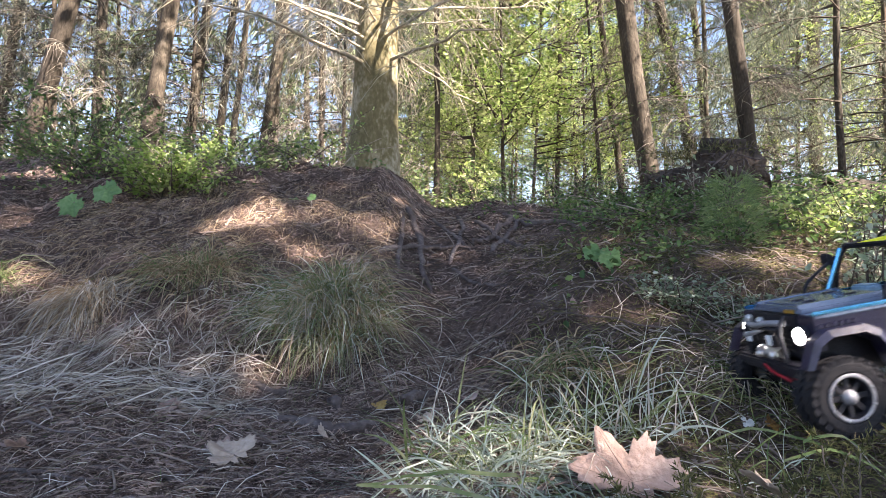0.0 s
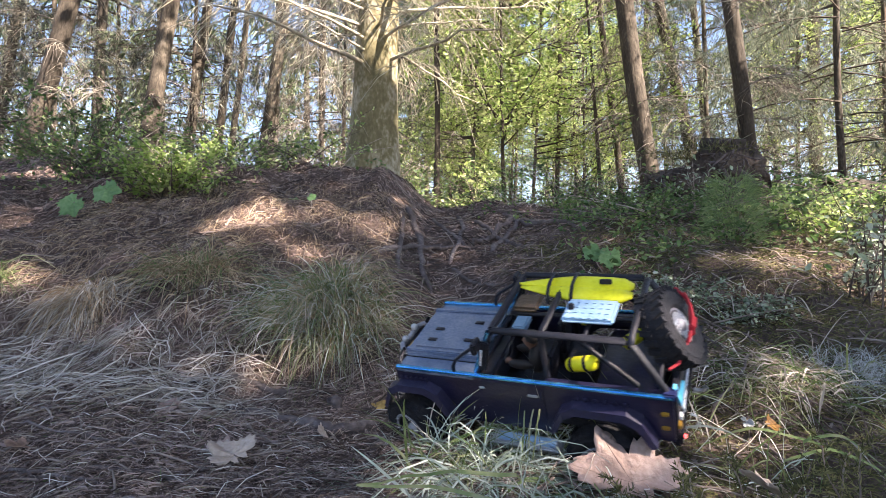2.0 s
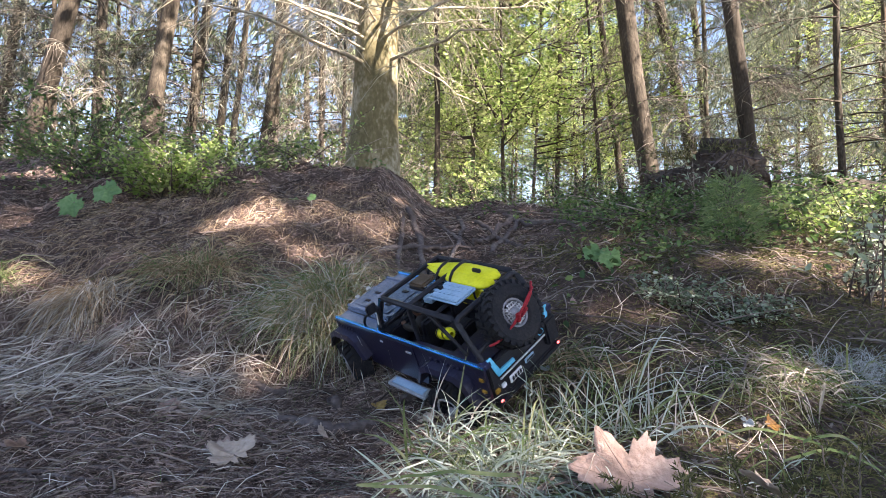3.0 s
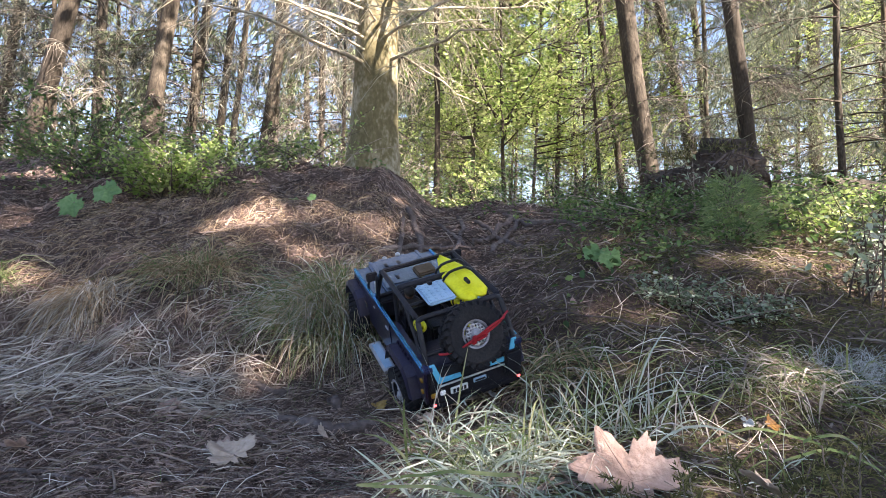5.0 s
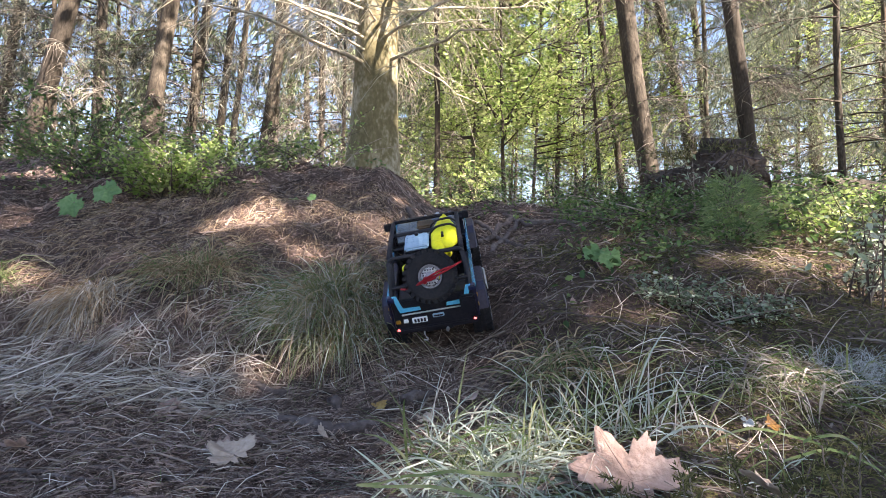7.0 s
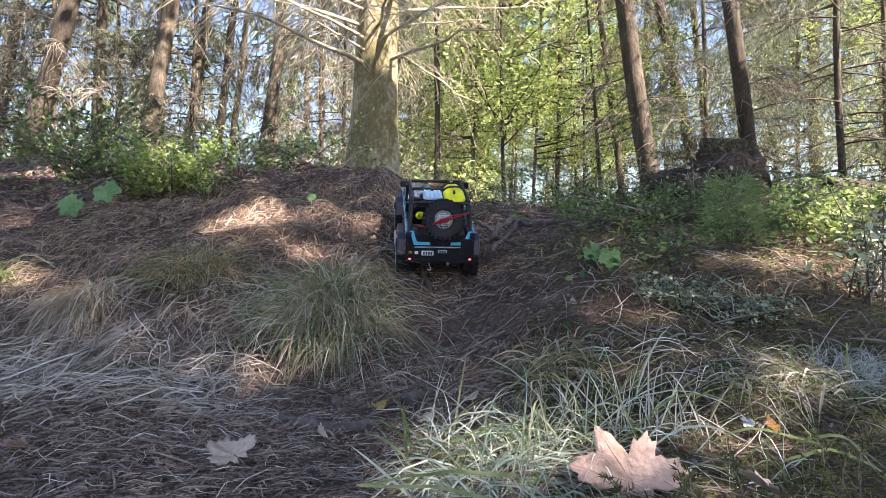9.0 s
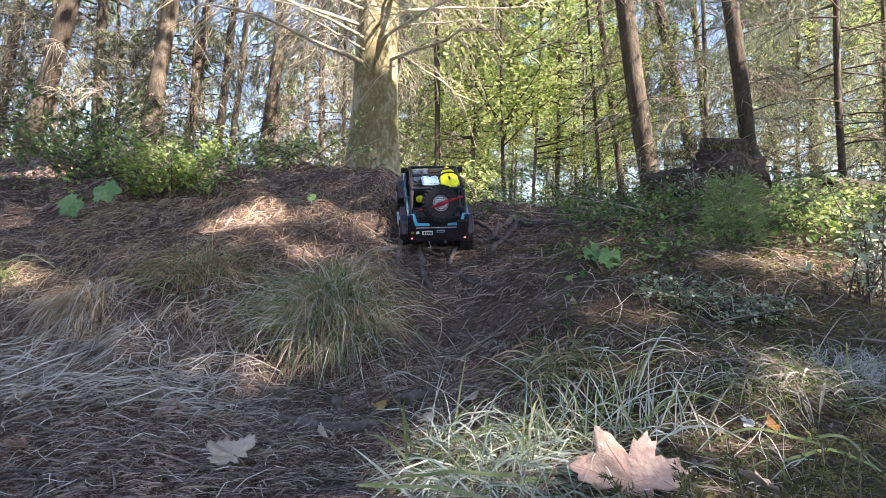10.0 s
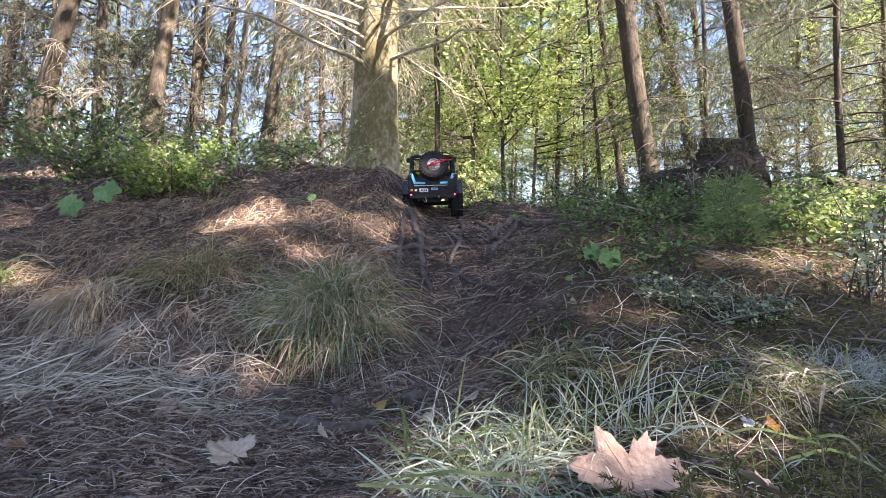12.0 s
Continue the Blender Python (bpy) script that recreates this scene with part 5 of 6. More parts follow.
def lobed_leaf(name, size, mat, m, label, curl=0.15, category="leaf", parent=None, seed=0, lobes=MAPLE, stalk=0.5, notch=0.44):
    """One lobed leaf with raised veins and a stalk."""
    r = random.Random(seed)
    out = leaf_outline(lobes, notch=notch)
    bm = bmesh.new()
    ph = [r.uniform(0, 6.28) for _ in range(3)]

    def zed(a, q):
        return size * (curl * q * q * (0.6 + 0.5 * math.sin(radians(a) * 2 + ph[0])) + 0.05 * q * math.sin(radians(a) * 5 + ph[1]) - 0.05 * math.cos(radians(a) * 7 + ph[2]) * q)
    c = bm.verts.new((0, 0, 0))
    rings = [[bm.verts.new((size * q * rr * math.cos(radians(a)), size * q * rr * math.sin(radians(a)), zed(a, q * rr))) for a, rr in out] for q in (0.3, 0.62, 0.85, 1.0)]
    n = len(out)
    for i in range(n):
        bm.faces.new((c, rings[0][i], rings[0][(i + 1) % n]))
        for a, b in zip(rings, rings[1:]):
            bm.faces.new((a[i], b[i], b[(i + 1) % n], a[(i + 1) % n]))
    ob = bm_part(name, bm, mat, parent, "", True)
    so = ob.modifiers.new("thickness", "SOLIDIFY")
    so.thickness, so.offset = 0.0006, -1
    ob.matrix_basis = m
    for la, ll, _ in lobes:
        path = np.array([(size * q * ll * math.cos(radians(la)), size * q * ll * math.sin(radians(la)), zed(la, q * ll) + 0.0006) for q in np.linspace(0, 0.9, 6)])[None]
        stuff_of("vein", [tubes(path, np.linspace(0.0008, 0.0003, 6)[None] * max(0.6, size / 0.08), 5)], mat, ob)
    path = np.array([(-size * stalk * q, 0.03 * size * q, -0.12 * size * q * q + 0.0005) for q in np.linspace(0, 1, 5)])[None]
    stuff_of("stalk", [tubes(path, np.full((1, 5), 0.0011), 5)], M_TWIG, ob)
    if label:
        tagged(ob, label, category)
    return ob


def fallen_leaves():
    lobed_leaf("maple_leaf", 0.069, M_DEADLEAF, Matrix.Translation((0.245, 0.74, 0.024)) @ pose(0, 0, 0, 46, -4, 0) @ pose(0, 0, 0, 0, 0, 86), "large dry brown maple leaf propped on the grass", 0.1, seed=1, lobes=((72, 1.22, 34), (27, 1.18, 27), (-29, 1.08, 26), (-76, 1.15, 32)), notch=0.58, stalk=0.3)
    lobed_leaf("maple_leaf", 0.050, M_PALELEAF, Matrix.Translation((-0.305, 0.835, 0.028)) @ pose(0, 0, 0, 14, 5, 0) @ pose(0, 0, 0, 0, 0, 150), "pale crumpled dry leaf on the needle litter", 0.3, seed=2, lobes=((0, 1.0, 60), (80, 0.8, 40), (-70, 1.0, 45)))
    lobed_leaf("maple_leaf", 0.030, M_PALELEAF, pose(-0.186, 0.92, 0.026, 30, -8, 140), "small grey curled leaf on the litter", 0.5, seed=3, lobes=((0, 1.0, 50), (150, 0.7, 50)))
    lobed_leaf("small_leaf", 0.020, M_YELLOWLEAF, pose(-0.122, 1.05, 0.045, 40, 0, 60), "small yellow fallen leaf", 0.5, seed=4, lobes=((0, 1.0, 60), (120, 0.6, 50)))
    lobed_leaf("small_leaf", 0.019, M_ORANGELEAF, pose(0.492, 0.86, 0.066, 48, 10, 20), "orange and brown curled fallen leaf", 0.6, seed=5, lobes=((0, 1.0, 50), (70, 0.8, 40), (-70, 0.7, 40)))
    lobed_leaf("small_leaf", 0.013, M_WEB, pose(0.462, 0.87, 0.066, 60, 0, -50), "small white withered leaf", 0.7, seed=6, lobes=((0, 1.0, 60), (140, 0.7, 50), (-80, 0.6, 40)))
    lobed_leaf("small_leaf", 0.022, M_PALELEAF, pose(-0.036, 1.0, 0.038, 40, 0, 30), "small pale dry leaf beside a root", 0.4, seed=7, lobes=((0, 1.0, 60), (180, 0.6, 60)))
    lobed_leaf("small_leaf", 0.030, M_DEADLEAF, pose(-0.50, 1.02, 0.05, 35, 0, 10), "brown curled dry leaf", 0.5, seed=8)
    lobed_leaf("maple_leaf", 0.060, M_PALELEAF, pose(0.395, 0.655, 0.035, 35, 0, 100), "pale purple grey dry leaf close to the lens", 0.3, seed=9)
    lobed_leaf("small_leaf", 0.028, M_DEADLEAF, pose(-0.62, 0.84, 0.04, 35, 0, 200), "brown fallen leaf among needles", 0.5, seed=10)
    for k, (x, y, s) in enumerate(((-0.35, 0.90, 0.02), (0.05, 1.1, 0.022), (-0.02, 0.93, 0.018), (0.30, 1.32, 0.02), (-0.75, 1.3, 0.022), (0.55, 1.55, 0.02))):
        lobed_leaf("small_leaf", s, M_DEADLEAF, pose(x, y, float(height(x, y)) + 0.012, rng.uniform(10, 50), rng.uniform(-15, 15), rng.uniform(0, 360)), "small brown leaf on the forest floor", 0.6, seed=20 + k, lobes=((0, 1.0, 55), (175, 0.7, 55)))


fallen_leaves()


def root(pts, r0, r1, label="exposed brown root on the bank", lift=0.006, k=16, name="tree_root"):
    """A knobbly root that follows the ground through points of the plan."""
    p = np.array(pts, float)
    s = np.linspace(0, len(p) - 1, k)
    x, y = np.interp(s, np.arange(len(p)), p[:, 0]), np.interp(s, np.arange(len(p)), p[:, 1])
    x, y = x + rng.normal(size=k) * 0.0025, y + rng.normal(size=k) * 0.0025
    dz = lift + rng.normal(size=k) * 0.002
    dz[0], dz[-1] = -r0, -r1 * 2
    path = np.stack([x, y, height(x, y) + dz], -1)[None]
    r = np.linspace(r0, r1, k)[None] * (1 + 0.06 * rng.normal(size=(1, k)))
    v, f = tubes(path, r, 10)
    v = v * 1.0 + rng.normal(size=v.shape) * r0 * 0.05
    return tagged(stuff_of(name, [(v, f)], M_ROOT), label, "root", group="exposed roots")


def roots():
    root([(-0.44, 1.09), (-0.35, 1.06), (-0.27, 1.03), (-0.216, 0.975), (-0.177, 0.97), (-0.10, 1.0)], 0.009, 0.012, "thick smooth root half buried in needle litter", 0.006, 24)
    root([(-0.48, 1.2), (-0.395, 1.19), (-0.31, 1.16)], 0.011, 0.008, "broken root piece lying on the litter")
    root([(-0.15, 2.25), (-0.09, 1.98), (-0.07, 1.88), (-0.067, 1.72), (-0.03, 1.62)], 0.013, 0.007, lift=0.010)
    root([(-0.2, 1.74), (-0.083, 1.88), (0.011, 1.9), (0.11, 1.95)], 0.010, 0.006, lift=0.012)
    root([(0.10, 1.96), (0.204, 2.12), (0.31, 2.34)], 0.010, 0.012, lift=0.012)
    root([(0.16, 1.90), (0.243, 2.09), (0.32, 2.27), (0.38, 2.05)], 0.010, 0.008, lift=0.014)
    root([(-0.136, 1.70), (-0.141, 1.9), (-0.143, 2.1)], 0.007, 0.009, lift=0.010)
    root([(0.067, 2.5), (0.073, 2.13), (0.054, 1.94), (0.02, 1.8)], 0.010, 0.006, lift=0.010)
    root([(0.02, 1.76), (0.107, 1.63), (0.18, 1.53)], 0.006, 0.004, lift=0.008)
    root([(0.25, 2.35), (0.36, 2.1), (0.48, 1.98)], 0.011, 0.006, lift=0.012)
    root([(-0.05, 2.3), (0.02, 2.05), (0.10, 1.88)], 0.008, 0.005, lift=0.010)
    root([(0.12, 2.3), (0.22, 2.02), (0.27, 1.82)], 0.009, 0.005, lift=0.012)
    # bark piece and small sticks
    root([(-0.09, 1.10), (-0.05, 1.12), (-0.02, 1.15)], 0.013, 0.010, "short rotten brown bark piece", 0.012, 8, "bark_piece")
    root([(-0.215, 1.12), (-0.205, 1.10)], 0.012, 0.010, "short grey stub in the litter", 0.014, 6, "wood_stub")
    root([(-0.62, 0.78), (-0.50, 0.80), (-0.38, 0.79), (-0.30, 0.77)], 0.0035, 0.0025, "grey lichen covered stick near the lens", 0.006, 14, "fallen_stick")
    root([(-0.66, 0.82), (-0.55, 0.775), (-0.44, 0.755)], 0.003, 0.0025, "dark stick lying in the litter", 0.008, 12, "fallen_stick")
    root([(-0.72, 0.95), (-0.6, 0.9), (-0.46, 0.88)], 0.0025, 0.002, "thin brown stick lying in the litter", 0.010, 12, "fallen_stick")
    root([(0.42, 0.90), (0.52, 1.0), (0.60, 1.1)], 0.0025, 0.002, "thin pale stick leaning on the moss", 0.02, 10, "fallen_stick")
    root([(0.22, 1.28), (0.40, 1.22), (0.56, 1.12)], 0.0022, 0.0018, "thin pale stalk lying across the moss", 0.02, 12, "fallen_stick")
    root([(0.40, 1.36), (0.50, 1.27), (0.66, 1.16)], 0.0022, 0.0018, "thin pale stalk lying across the moss", 0.02, 12, "fallen_stick")


roots()


def bush(x, y, rx, ry, tall, n_stem, n_leaf, size, mat, label, name="shrub", droop=0.25, category="shrub"):
    ob = new(name)
    k = 6
    t = np.linspace(0, 1, k)
    bx, by = x + rng.normal(size=n_stem) * rx * 0.35, y + rng.normal(size=n_stem) * ry * 0.35
    base = on_ground(bx, by, -0.01)
    d = np.stack([rng.normal(size=n_stem) * rx * 0.8, rng.normal(size=n_stem) * ry * 0.8, tall * rng.uniform(0.5, 1.15, n_stem)], -1)
    p = base[:, None] + d[:, None] * t[None, :, None]
    p[..., :2] += d[:, None, :2] * (t ** 2)[None, :, None] * 0.5
    p[..., 2] -= (t ** 3)[None] * tall * droop * rng.uniform(0, 1, (n_stem, 1))
    tw = twigs_on(p, 5, tall * 0.35, 0.15)
    tagged(part("twiggage", [tubes(p, np.broadcast_to(np.linspace(0.0026, 0.0009, k), p.shape[:2]), 4), tubes(tw, np.broadcast_to(np.linspace(0.0012, 0.0006, 4), tw.shape[:2]), 3)], M_TWIG, ob), kind="stuff")
    per = max(1, n_leaf // len(tw))
    c = tw[:, rng.integers(0, 4, per)].reshape(-1, 3) + rng.normal(size=(len(tw) * per, 3)) * size * 0.6
    tagged(part("foliage", [leaves(c, size * rng.uniform(0.5, 1.25, len(c)))], mat, ob), kind="stuff")
    return tagged(ob, label, category)


def undergrowth():
    bush(-1.56, 2.45, 0.2, 0.18, 0.36, 44, 2600, 0.02, M_LEAF, "bilberry bush with small green leaves on the bank top")
    # the lightened leaf colour brightens this shrub as sun would
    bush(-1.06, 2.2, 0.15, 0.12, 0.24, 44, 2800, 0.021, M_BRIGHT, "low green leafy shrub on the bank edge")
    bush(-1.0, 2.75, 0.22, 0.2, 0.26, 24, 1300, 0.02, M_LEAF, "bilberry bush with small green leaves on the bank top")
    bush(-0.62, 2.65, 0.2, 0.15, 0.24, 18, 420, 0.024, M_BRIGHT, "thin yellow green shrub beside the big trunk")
    bush(-2.3, 3.3, 0.4, 0.3, 0.3, 20, 700, 0.03, M_LEAF, "dark green shrub on the bank top")
    bush(0.35, 3.3, 0.3, 0.3, 0.32, 46, 1500, 0.02, M_LEAF, "dense green herbs behind the bank crest")
    bush(0.75, 3.2, 0.3, 0.3, 0.34, 46, 1500, 0.02, M_LEAF, "dense green herbs behind the bank crest")
    bush(1.0, 3.2, 0.2, 0.25, 0.26, 40, 1300, 0.02, M_LEAF, "dense green herbs behind the bank crest")
    bush(0.80, 2.15, 0.22, 0.2, 0.12, 34, 1500, 0.017, M_LEAF, "low leafy herbs on the bank")
    bush(1.08, 2.05, 0.2, 0.2, 0.13, 34, 1500, 0.019, M_LEAF, "low bramble with green leaves")
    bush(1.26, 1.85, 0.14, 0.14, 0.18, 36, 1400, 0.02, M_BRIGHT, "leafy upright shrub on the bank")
    bush(1.58, 2.1, 0.22, 0.2, 0.2, 36, 1400, 0.022, M_LEAF, "leafy green shrub on the bank")
    bush(1.12, 2.45, 0.07, 0.07, 0.30, 9, 130, 0.024, M_PALEHERB, "tall bramble shoots with pale yellow leaves")
    bush(1.0, 1.32, 0.06, 0.06, 0.24, 18, 360, 0.021, M_PALEHERB, "pale leaved plant catching the light")
    bush(0.56, 1.33, 0.075, 0.06, 0.07, 30, 1300, 0.012, M_GREYHERB, "grey green cushion of small rounded leaves", category="plant")
    bush(0.72, 1.30, 0.07, 0.06, 0.06, 22, 800, 0.012, M_GREYHERB, "grey green cushion of small rounded leaves", category="plant")
    bush(0.35, 4.9, 0.25, 0.2, 0.8, 14, 700, 0.045, M_BRIGHT, "leafy sapling in a green lightened as if in the sun")
    bush(-0.05, 4.6, 0.4, 0.3, 0.4, 24, 1500, 0.03, M_LEAF, "green herbs under the trees")
    bush(1.6, 4.6, 0.5, 0.3, 0.4, 24, 1000, 0.035, M_LEAF, "green herbs under the trees")
    bush(2.4, 3.3, 0.4, 0.3, 0.3, 36, 1600, 0.024, M_LEAF, "leafy green shrub beside the stump")
    for x, y in ((-0.2, 7.2), (0.5, 6.2), (0.1, 8.6), (1.2, 7.4), (-0.9, 7.0), (2.0, 8.2), (-2.6, 6.6), (0.8, 9.6)):
        bush(x, y, 0.5, 0.4, 0.75, 34, 1500, 0.045, M_LEAF, "tall green thicket under the trees")
    for x, y in ((-3.0, 4.8), (-1.5, 5.4), (3.2, 4.6), (-4.2, 5.8), (2.4, 6.0)):
        bush(x, y, 0.6, 0.4, 0.42, 30, 1500, 0.04, M_LEAF, "green shrub under the spruces")
    # feathery plant
    ob = new("feathery_plant")
    n = 1500
    u = rng.uniform(0, 1, n) ** 0.8
    a = rng.uniform(0, 6.28, n)
    c = np.stack([0.86 + np.cos(a) * 0.075 * (1.05 - 0.55 * u), 1.68 + np.sin(a) * 0.08 * (1.05 - 0.55 * u), float(height(0.86, 1.68)) + 0.20 * u], -1)
    d = unit(np.stack([np.cos(a), np.sin(a), 0.7 + rng.normal(size=n) * 0.4], -1) + rng.normal(size=(n, 3)) * 0.35)
    path = c[:, None] + d[:, None] * np.array([0, 0.5, 1])[None, :, None] * rng.uniform(0.02, 0.055, n)[:, None, None]
    path[:, 2, 2] -= 0.008
    tagged(part("plume", [strips(path, np.broadcast_to(np.array([0.0012, 0.0014, 0.0006]), (n, 3)))], M_FEATHER, ob), kind="stuff")
    tagged(ob, "feathery pale green horsetail plant on the bank", "plant")
    # grey lichen mass
    ob = new("lichen_mass")
    n = 600
    x, y = 0.76 + rng.normal(size=n) * 0.05, 1.02 + rng.normal(size=n) * 0.04
    p = blades(on_ground(x, y, 0.0), np.stack([rng.normal(size=n) * 0.6, rng.normal(size=n) * 0.5 - 0.2, np.ones(n)], -1), rng.uniform(0.03, 0.11, n), 0.6, k=4, width=0.0011)
    tagged(part("threads", [p], M_WEB, ob), kind="stuff")
    tagged(ob, "grey tangled lichen hanging in the grass", "lichen")


def near_sprigs():
    """Dark mossy sprigs just in front of the lens, and arched green blades beside them."""
    for x, y, lx, tall in ((0.245, 0.615, 0.02, 0.075), (0.215, 0.625, -0.03, 0.07), (0.345, 0.60, 0.045, 0.10), (0.39, 0.61, -0.02, 0.085), (0.42, 0.60, 0.03, 0.12), (0.46, 0.64, -0.03, 0.11), (0.30, 0.64, -0.02, 0.07), (0.44, 0.66, 0.04, 0.10), (0.37, 0.66, -0.04, 0.08)):
        ob = new("moss_sprig")
        q = np.linspace(0, 1, 9)
        stem = np.stack([x + lx * q + 0.004 * np.sin(q * 7 + x * 40), y + 0.01 * q, float(height(x, y)) - 0.004 + tall * q], -1)[None]
        part("stem", [tubes(stem, np.linspace(0.0016, 0.0008, 9)[None], 5)], M_TWIG, ob)
        tw = twigs_on(stem, 12, tall * 0.4, 0.1)
        tagged(part("needles", [sprays(tw, 16, 0.009, 0.0016, hang=0.0), sprays(stem, 70, 0.010, 0.0016, hang=0.0)], M_MOSS, ob), kind="stuff")
        tagged(ob, "dark green mossy sprig close to the lens", "moss")
    ob = new("grass_tussock")
    for pts in (((0.40, 0.70, 0.06), (0.46, 0.68, 0.088), (0.50, 0.66, 0.072), (0.54, 0.64, 0.03)), ((0.47, 0.72, 0.03), (0.45, 0.72, 0.085), (0.49, 0.70, 0.098), (0.53, 0.68, 0.06)), ((0.38, 0.86, 0.03), (0.44, 0.82, 0.075), (0.52, 0.78, 0.06), (0.56, 0.76, 0.04))):
        p = np.array(pts)
        u = np.linspace(0, 3, 13)
        path = np.stack([np.interp(u, np.arange(4), p[:, i]) for i in range(3)], -1)
        path[1:-1] = (path[:-2] + 2 * path[1:-1] + path[2:]) / 4
        path[0, 2] = float(height(path[0, 0], path[0, 1]))
        v = strips(path[None], (0.0042 * np.sin(np.linspace(0.5, 3.0, 13)) + 0.0006)[None], np.array([[0.2, 0.75, 0.6]]))
        part("blade", [v], M_GRASS, ob)
    tagged(ob, "arched green grass blades close to the lens", "grass", group="grass tussocks")


def maple_seedling(x, y, spots, mat=None):
    """Thin stalks that carry single lobed leaves."""
    ob = new("maple_seedling")
    z = float(height(x, y))
    for k, (lx, ly, lz, s, yaw, tilt) in enumerate(spots):
        path = np.array([(x + (lx - x) * q, y + (ly - y) * q, z - 0.01 + (lz - z + 0.01) * math.sin(q * math.pi / 2)) for q in np.linspace(0, 1, 7)])[None]
        part("stalk", [tubes(path, np.linspace(0.0022, 0.0012, 7)[None], 5)], M_TWIG, ob)
        lobed_leaf("leaf", s, mat or M_MAPLE, Matrix.Translation((lx, ly, lz)) @ pose(0, 0, 0, tilt, 0, 0) @ pose(0, 0, 0, 0, 0, yaw), "", 0.12, parent=ob, seed=40 + k, stalk=0.2, notch=0.62)
    tagged(ob, "young maple shoot with broad green leaves", "seedling")


undergrowth()
near_sprigs()
maple_seedling(0.50, 1.62, ((0.388, 1.48, 0.349, 0.034, -70, 72), (0.432, 1.46, 0.336, 0.040, -100, 76)))
maple_seedling(-1.12, 1.95, ((-1.17, 1.95, 0.575, 0.062, -60, 66), (-1.26, 1.92, 0.525, 0.058, -125, 74)))
maple_seedling(-0.50, 2.02, ((-0.52, 1.98, 0.535, 0.030, -150, 60), (-0.47, 2.0, 0.555, 0.022, -30, 60)))


def stump():
    ob = new("root_stump")
    n, m = 26, 14
    x0, y0 = 1.30, 2.85
    z0 = float(height(x0, y0)) - 0.05
    v = []
    for j in range(m):
        f = j / (m - 1)
        r = (1.0 - 0.22 * f) if f < 0.8 else (1.0 - 0.22 * f) * math.sqrt(max(0.0, 1 - ((f - 0.8) / 0.2) ** 2)) + 0.01
        for i in range(n):
            a = 2 * math.pi * i / n
            q = r * (1 + 0.10 * math.sin(3 * a + 2 * f) + 0.07 * math.sin(7 * a + 5 * f) + 0.06 * rng.normal())
            v.append((x0 + 0.33 * q * math.cos(a), y0 + 0.2 * q * math.sin(a), z0 + 0.36 * f * (0.78 + 0.22 * math.cos(a)) + 0.035 * rng.normal() * f))
    faces = [(j * n + i, j * n + (i + 1) % n, (j + 1) * n + (i + 1) % n, (j + 1) * n + i) for j in range(m - 1) for i in range(n)]
    part("root_plate", [(np.array(v), np.array(faces))], M_STUMP, ob, "dark soil and rotten wood")
    for k in range(52):
        a = rng.uniform(math.pi, 2 * math.pi)
        hi = 0.36 * (0.80 + 0.22 * math.cos(a))
        top = np.array([x0 + 0.30 * math.cos(a) * rng.uniform(0.4, 1.0), y0 + 0.2 * math.sin(a) * rng.uniform(0.6, 1.0), z0 + hi * rng.uniform(0.55, 1.08)])
        end = top + np.array([rng.normal() * 0.15, -rng.uniform(0.03, 0.12), -rng.uniform(-0.02, 0.22)])
        q = np.linspace(0, 1, 8)[:, None]
        path = (top * (1 - q) + end * q + np.array([0, -0.03, 0.03 * rng.normal()]) * np.sin(q * math.pi) + rng.normal(size=(8, 3)) * 0.012)[None]
        r0 = rng.choice([0.003, 0.004, 0.005, 0.007, 0.012])
        part("root", [tubes(path, np.linspace(r0, r0 * 0.4, 8)[None], 7)], M_ROOT, ob)
    tagged(ob, "dark rotten stump with hanging roots on the bank top", "stump")
    n = 500
    a = rng.uniform(0, 6.28, n)
    c = np.stack([x0 + 0.3 * np.cos(a) * rng.uniform(0.3, 1, n), y0 + 0.2 * np.sin(a) * rng.uniform(0.3, 1, n), np.full(n, z0 + 0.33)], -1)
    d = unit(rng.normal(size=(n, 3)) + np.array([0, 0, 0.6]))
    p = c[:, None] + d[:, None] * np.array([0, 0.5, 1])[None, :, None] * rng.uniform(0.02, 0.08, n)[:, None, None]
    tagged(part("dry_moss", [strips(p, np.full((n, 3), 0.003))], M_MOSS, ob), kind="stuff")
    # fallen log at the side
    x = np.linspace(1.75, 2.9, 10)
    path = np.stack([x, 2.55 + 0.1 * (x - 1.75), height(x, 2.55 + 0.1 * (x - 1.75)) + 0.05], -1)[None]
    tagged(stuff_of("fallen_log", [tubes(path, np.full((1, 10), 0.055) * (1 + 0.05 * rng.normal(size=(1, 10))), 14)], M_BARK), "dark fallen log lying on the bank top", "log")


stump()


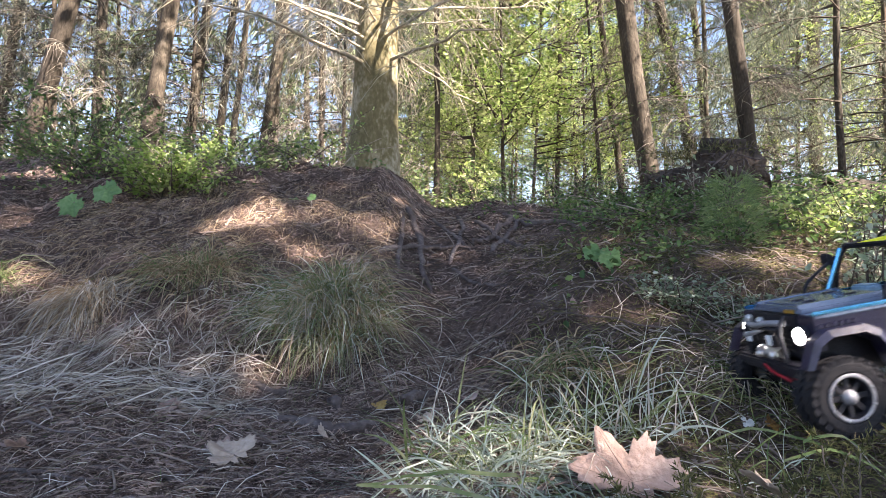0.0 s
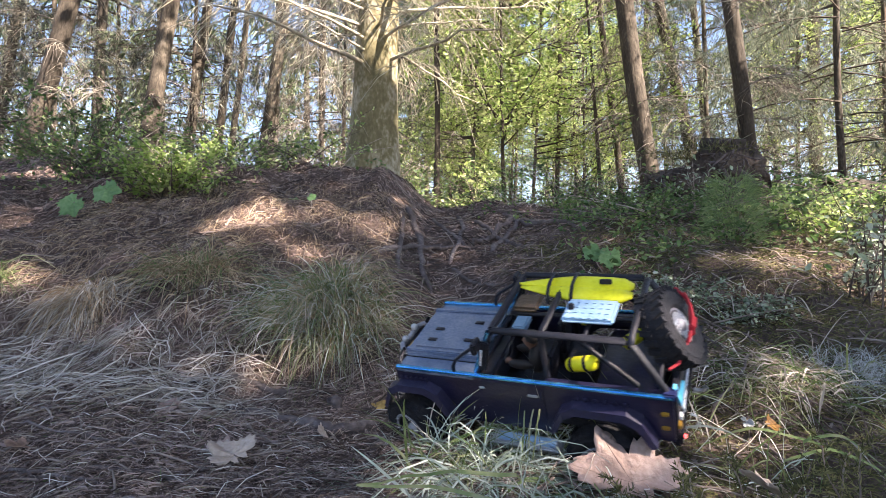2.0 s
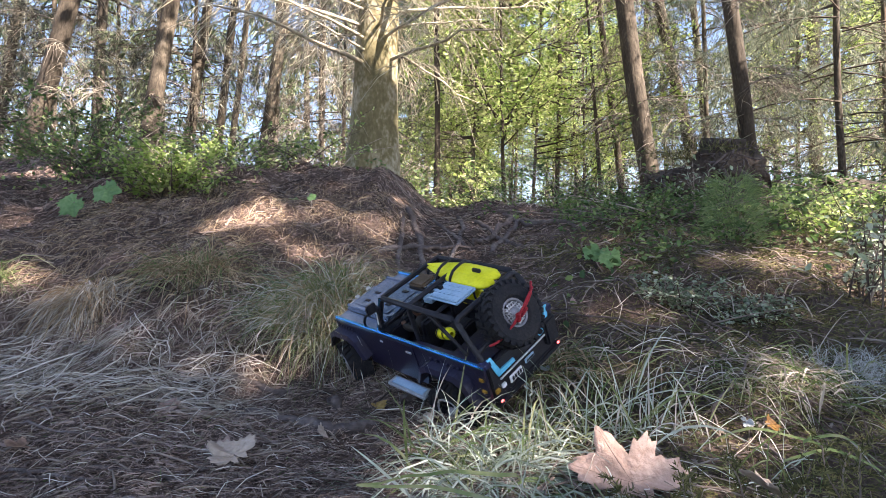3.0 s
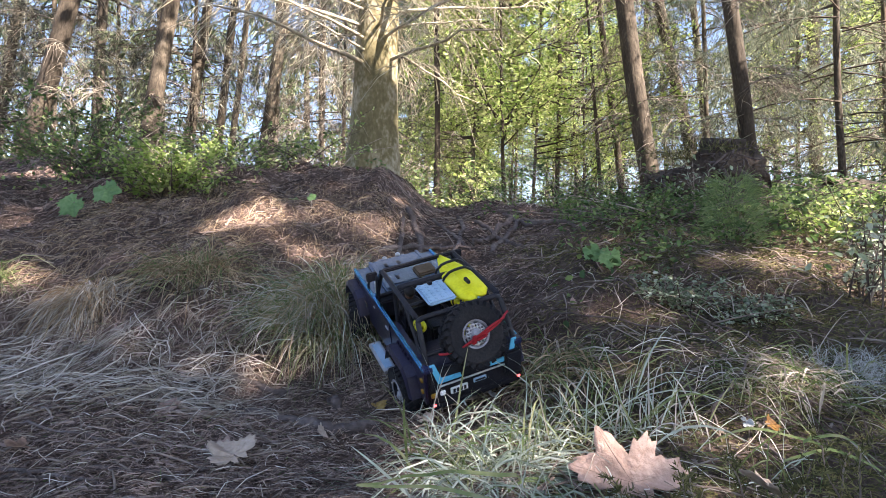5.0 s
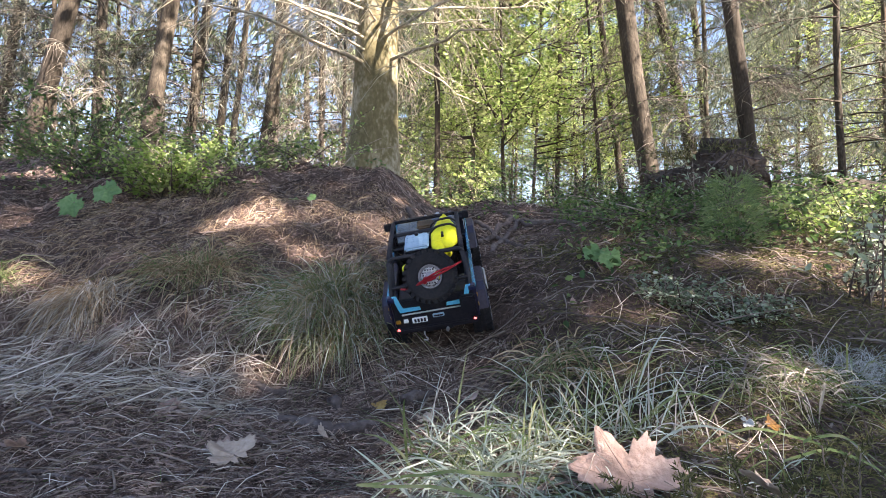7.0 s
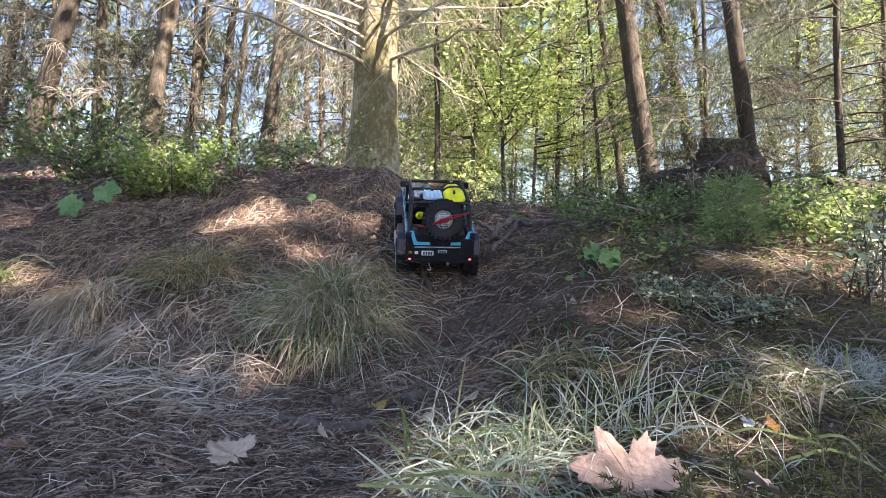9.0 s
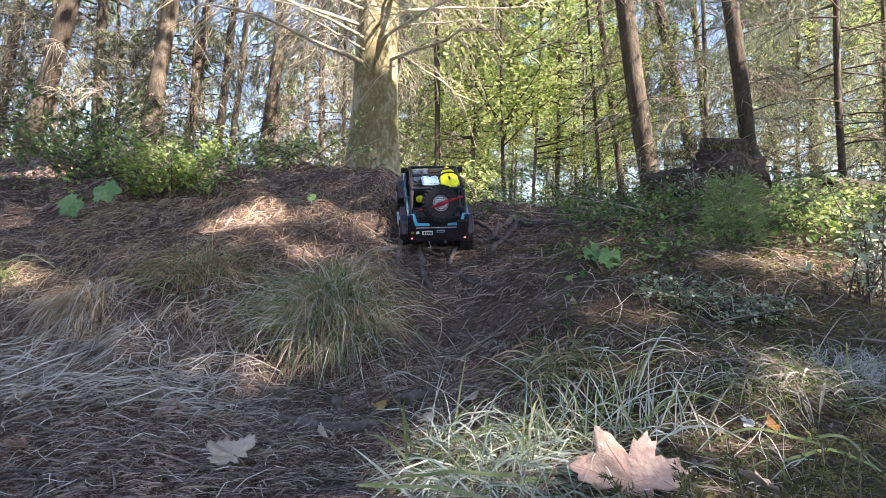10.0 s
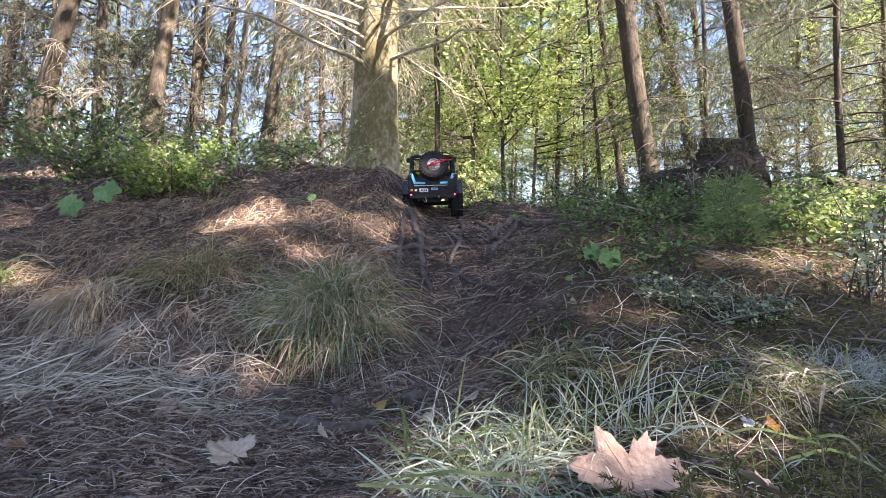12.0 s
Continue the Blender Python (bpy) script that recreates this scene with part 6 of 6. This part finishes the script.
def herb_layer():
    n = 9000
    x, y = wedge(n, 1.25, 3.2, 0.2, 0.9)
    keep = vnoise(x * 4, y * 4, 31) + (y - 1.9) * 0.5 > rng.uniform(-0.2, 0.6, n)
    c = on_ground(x[keep], y[keep], 0.0)
    c[:, 2] += rng.uniform(0.01, 0.10, len(c))
    tagged(stuff_of("herb_layer", [leaves(c, rng.uniform(0.010, 0.026, len(c)))], M_LEAF), "low green herbs covering the bank", "herbs", kind="stuff")
    n = 2500
    x, y = wedge(n, 2.0, 3.4, -0.86, -0.1)
    keep = vnoise(x * 4, y * 4, 32) > rng.uniform(-0.1, 0.8, n)
    c = on_ground(x[keep], y[keep], 0.0)
    c[:, 2] += rng.uniform(0.01, 0.10, len(c))
    tagged(stuff_of("herb_layer", [leaves(c, rng.uniform(0.012, 0.028, len(c)))], M_LEAF), "scattered green herbs on the bank top", "herbs", kind="stuff")


herb_layer()
# the truck's way: seconds, place, roll, pitch, heading
TRACK = (
(0.0, 0.725, 0.885, 0.097, 1.0, 10.5, 178.0), (0.3, 0.640, 0.940, 0.066, -9.0, 12.0, 176.5), (0.8, 0.460, 0.935, 0.041, -14.9, 17.0, 170.0), (1.0, 0.412, 0.924, 0.040, -15.0, 15.5, 168.2),
(1.5, 0.280, 0.943, 0.043, -25.7, 5.9, 154.5), (2.0, 0.155, 0.998, 0.037, -30.0, -1.0, 151.5), (2.5, 0.064, 1.122, 0.052, -31.0, -4.8, 142.3), (2.8, 0.020, 1.195, 0.067, -31.0, -6.5, 137.3),
(3.6, -0.015, 1.245, 0.083, -26.5, -14, 130), (5.0, -0.036, 1.291, 0.101, -16.2, -24.5, 116.8), (5.5, -0.000, 1.300, 0.122, -16.5, -25.3, 101.1), (6.0, 0.037, 1.315, 0.163, -20.8, -30.3, 85.5),
(6.5, 0.015, 1.422, 0.180, -20.5, -28.7, 89.5), (7.0, -0.003, 1.521, 0.215, -11.0, -28.2, 91.9), (8.0, -0.02, 1.69, 0.285, -3, -26.5, 94.0), (9.0, -0.037, 1.867, 0.354, 0.5, -26.5, 95.6),
(10.0, -0.042, 2.075, 0.440, -2.0, -29.5, 96.5), (11.0, -0.034, 2.225, 0.482, -3.0, -23.8, 92.5), (12.0, -0.046, 2.471, 0.546, -1.4, -11.8, 91.9),
)


def motions():
    walk(TRUCK, [(r[0], pose(*r[1:])) for r in TRACK])
    times = [r[0] for r in TRACK]
    gone = np.concatenate([[0], np.cumsum([math.dist(a[1:4], b[1:4]) for a, b in zip(TRACK, TRACK[1:])])])
    for w, x, s in WHEELS:
        rows = []
        for k in range(121):
            t = k * 0.1
            spin = math.degrees(float(np.interp(t, times, gone)) / 0.056)
            steer = float(np.interp(t, (0, 0.8, 1.5, 5.0, 6.0, 7.0, 12.0), (4, -2, -16, -20, 6, 2, 0))) if x > 0 else 0.0
            rows.append((t, pose(x, 0.099 * s, 0.0555, 0, 0, steer) @ pose(0, 0, 0, 0, spin, 0) @ pose(0, 0, 0, 0, 0, 0 if s > 0 else 180)))
        walk(w, rows)


motions()
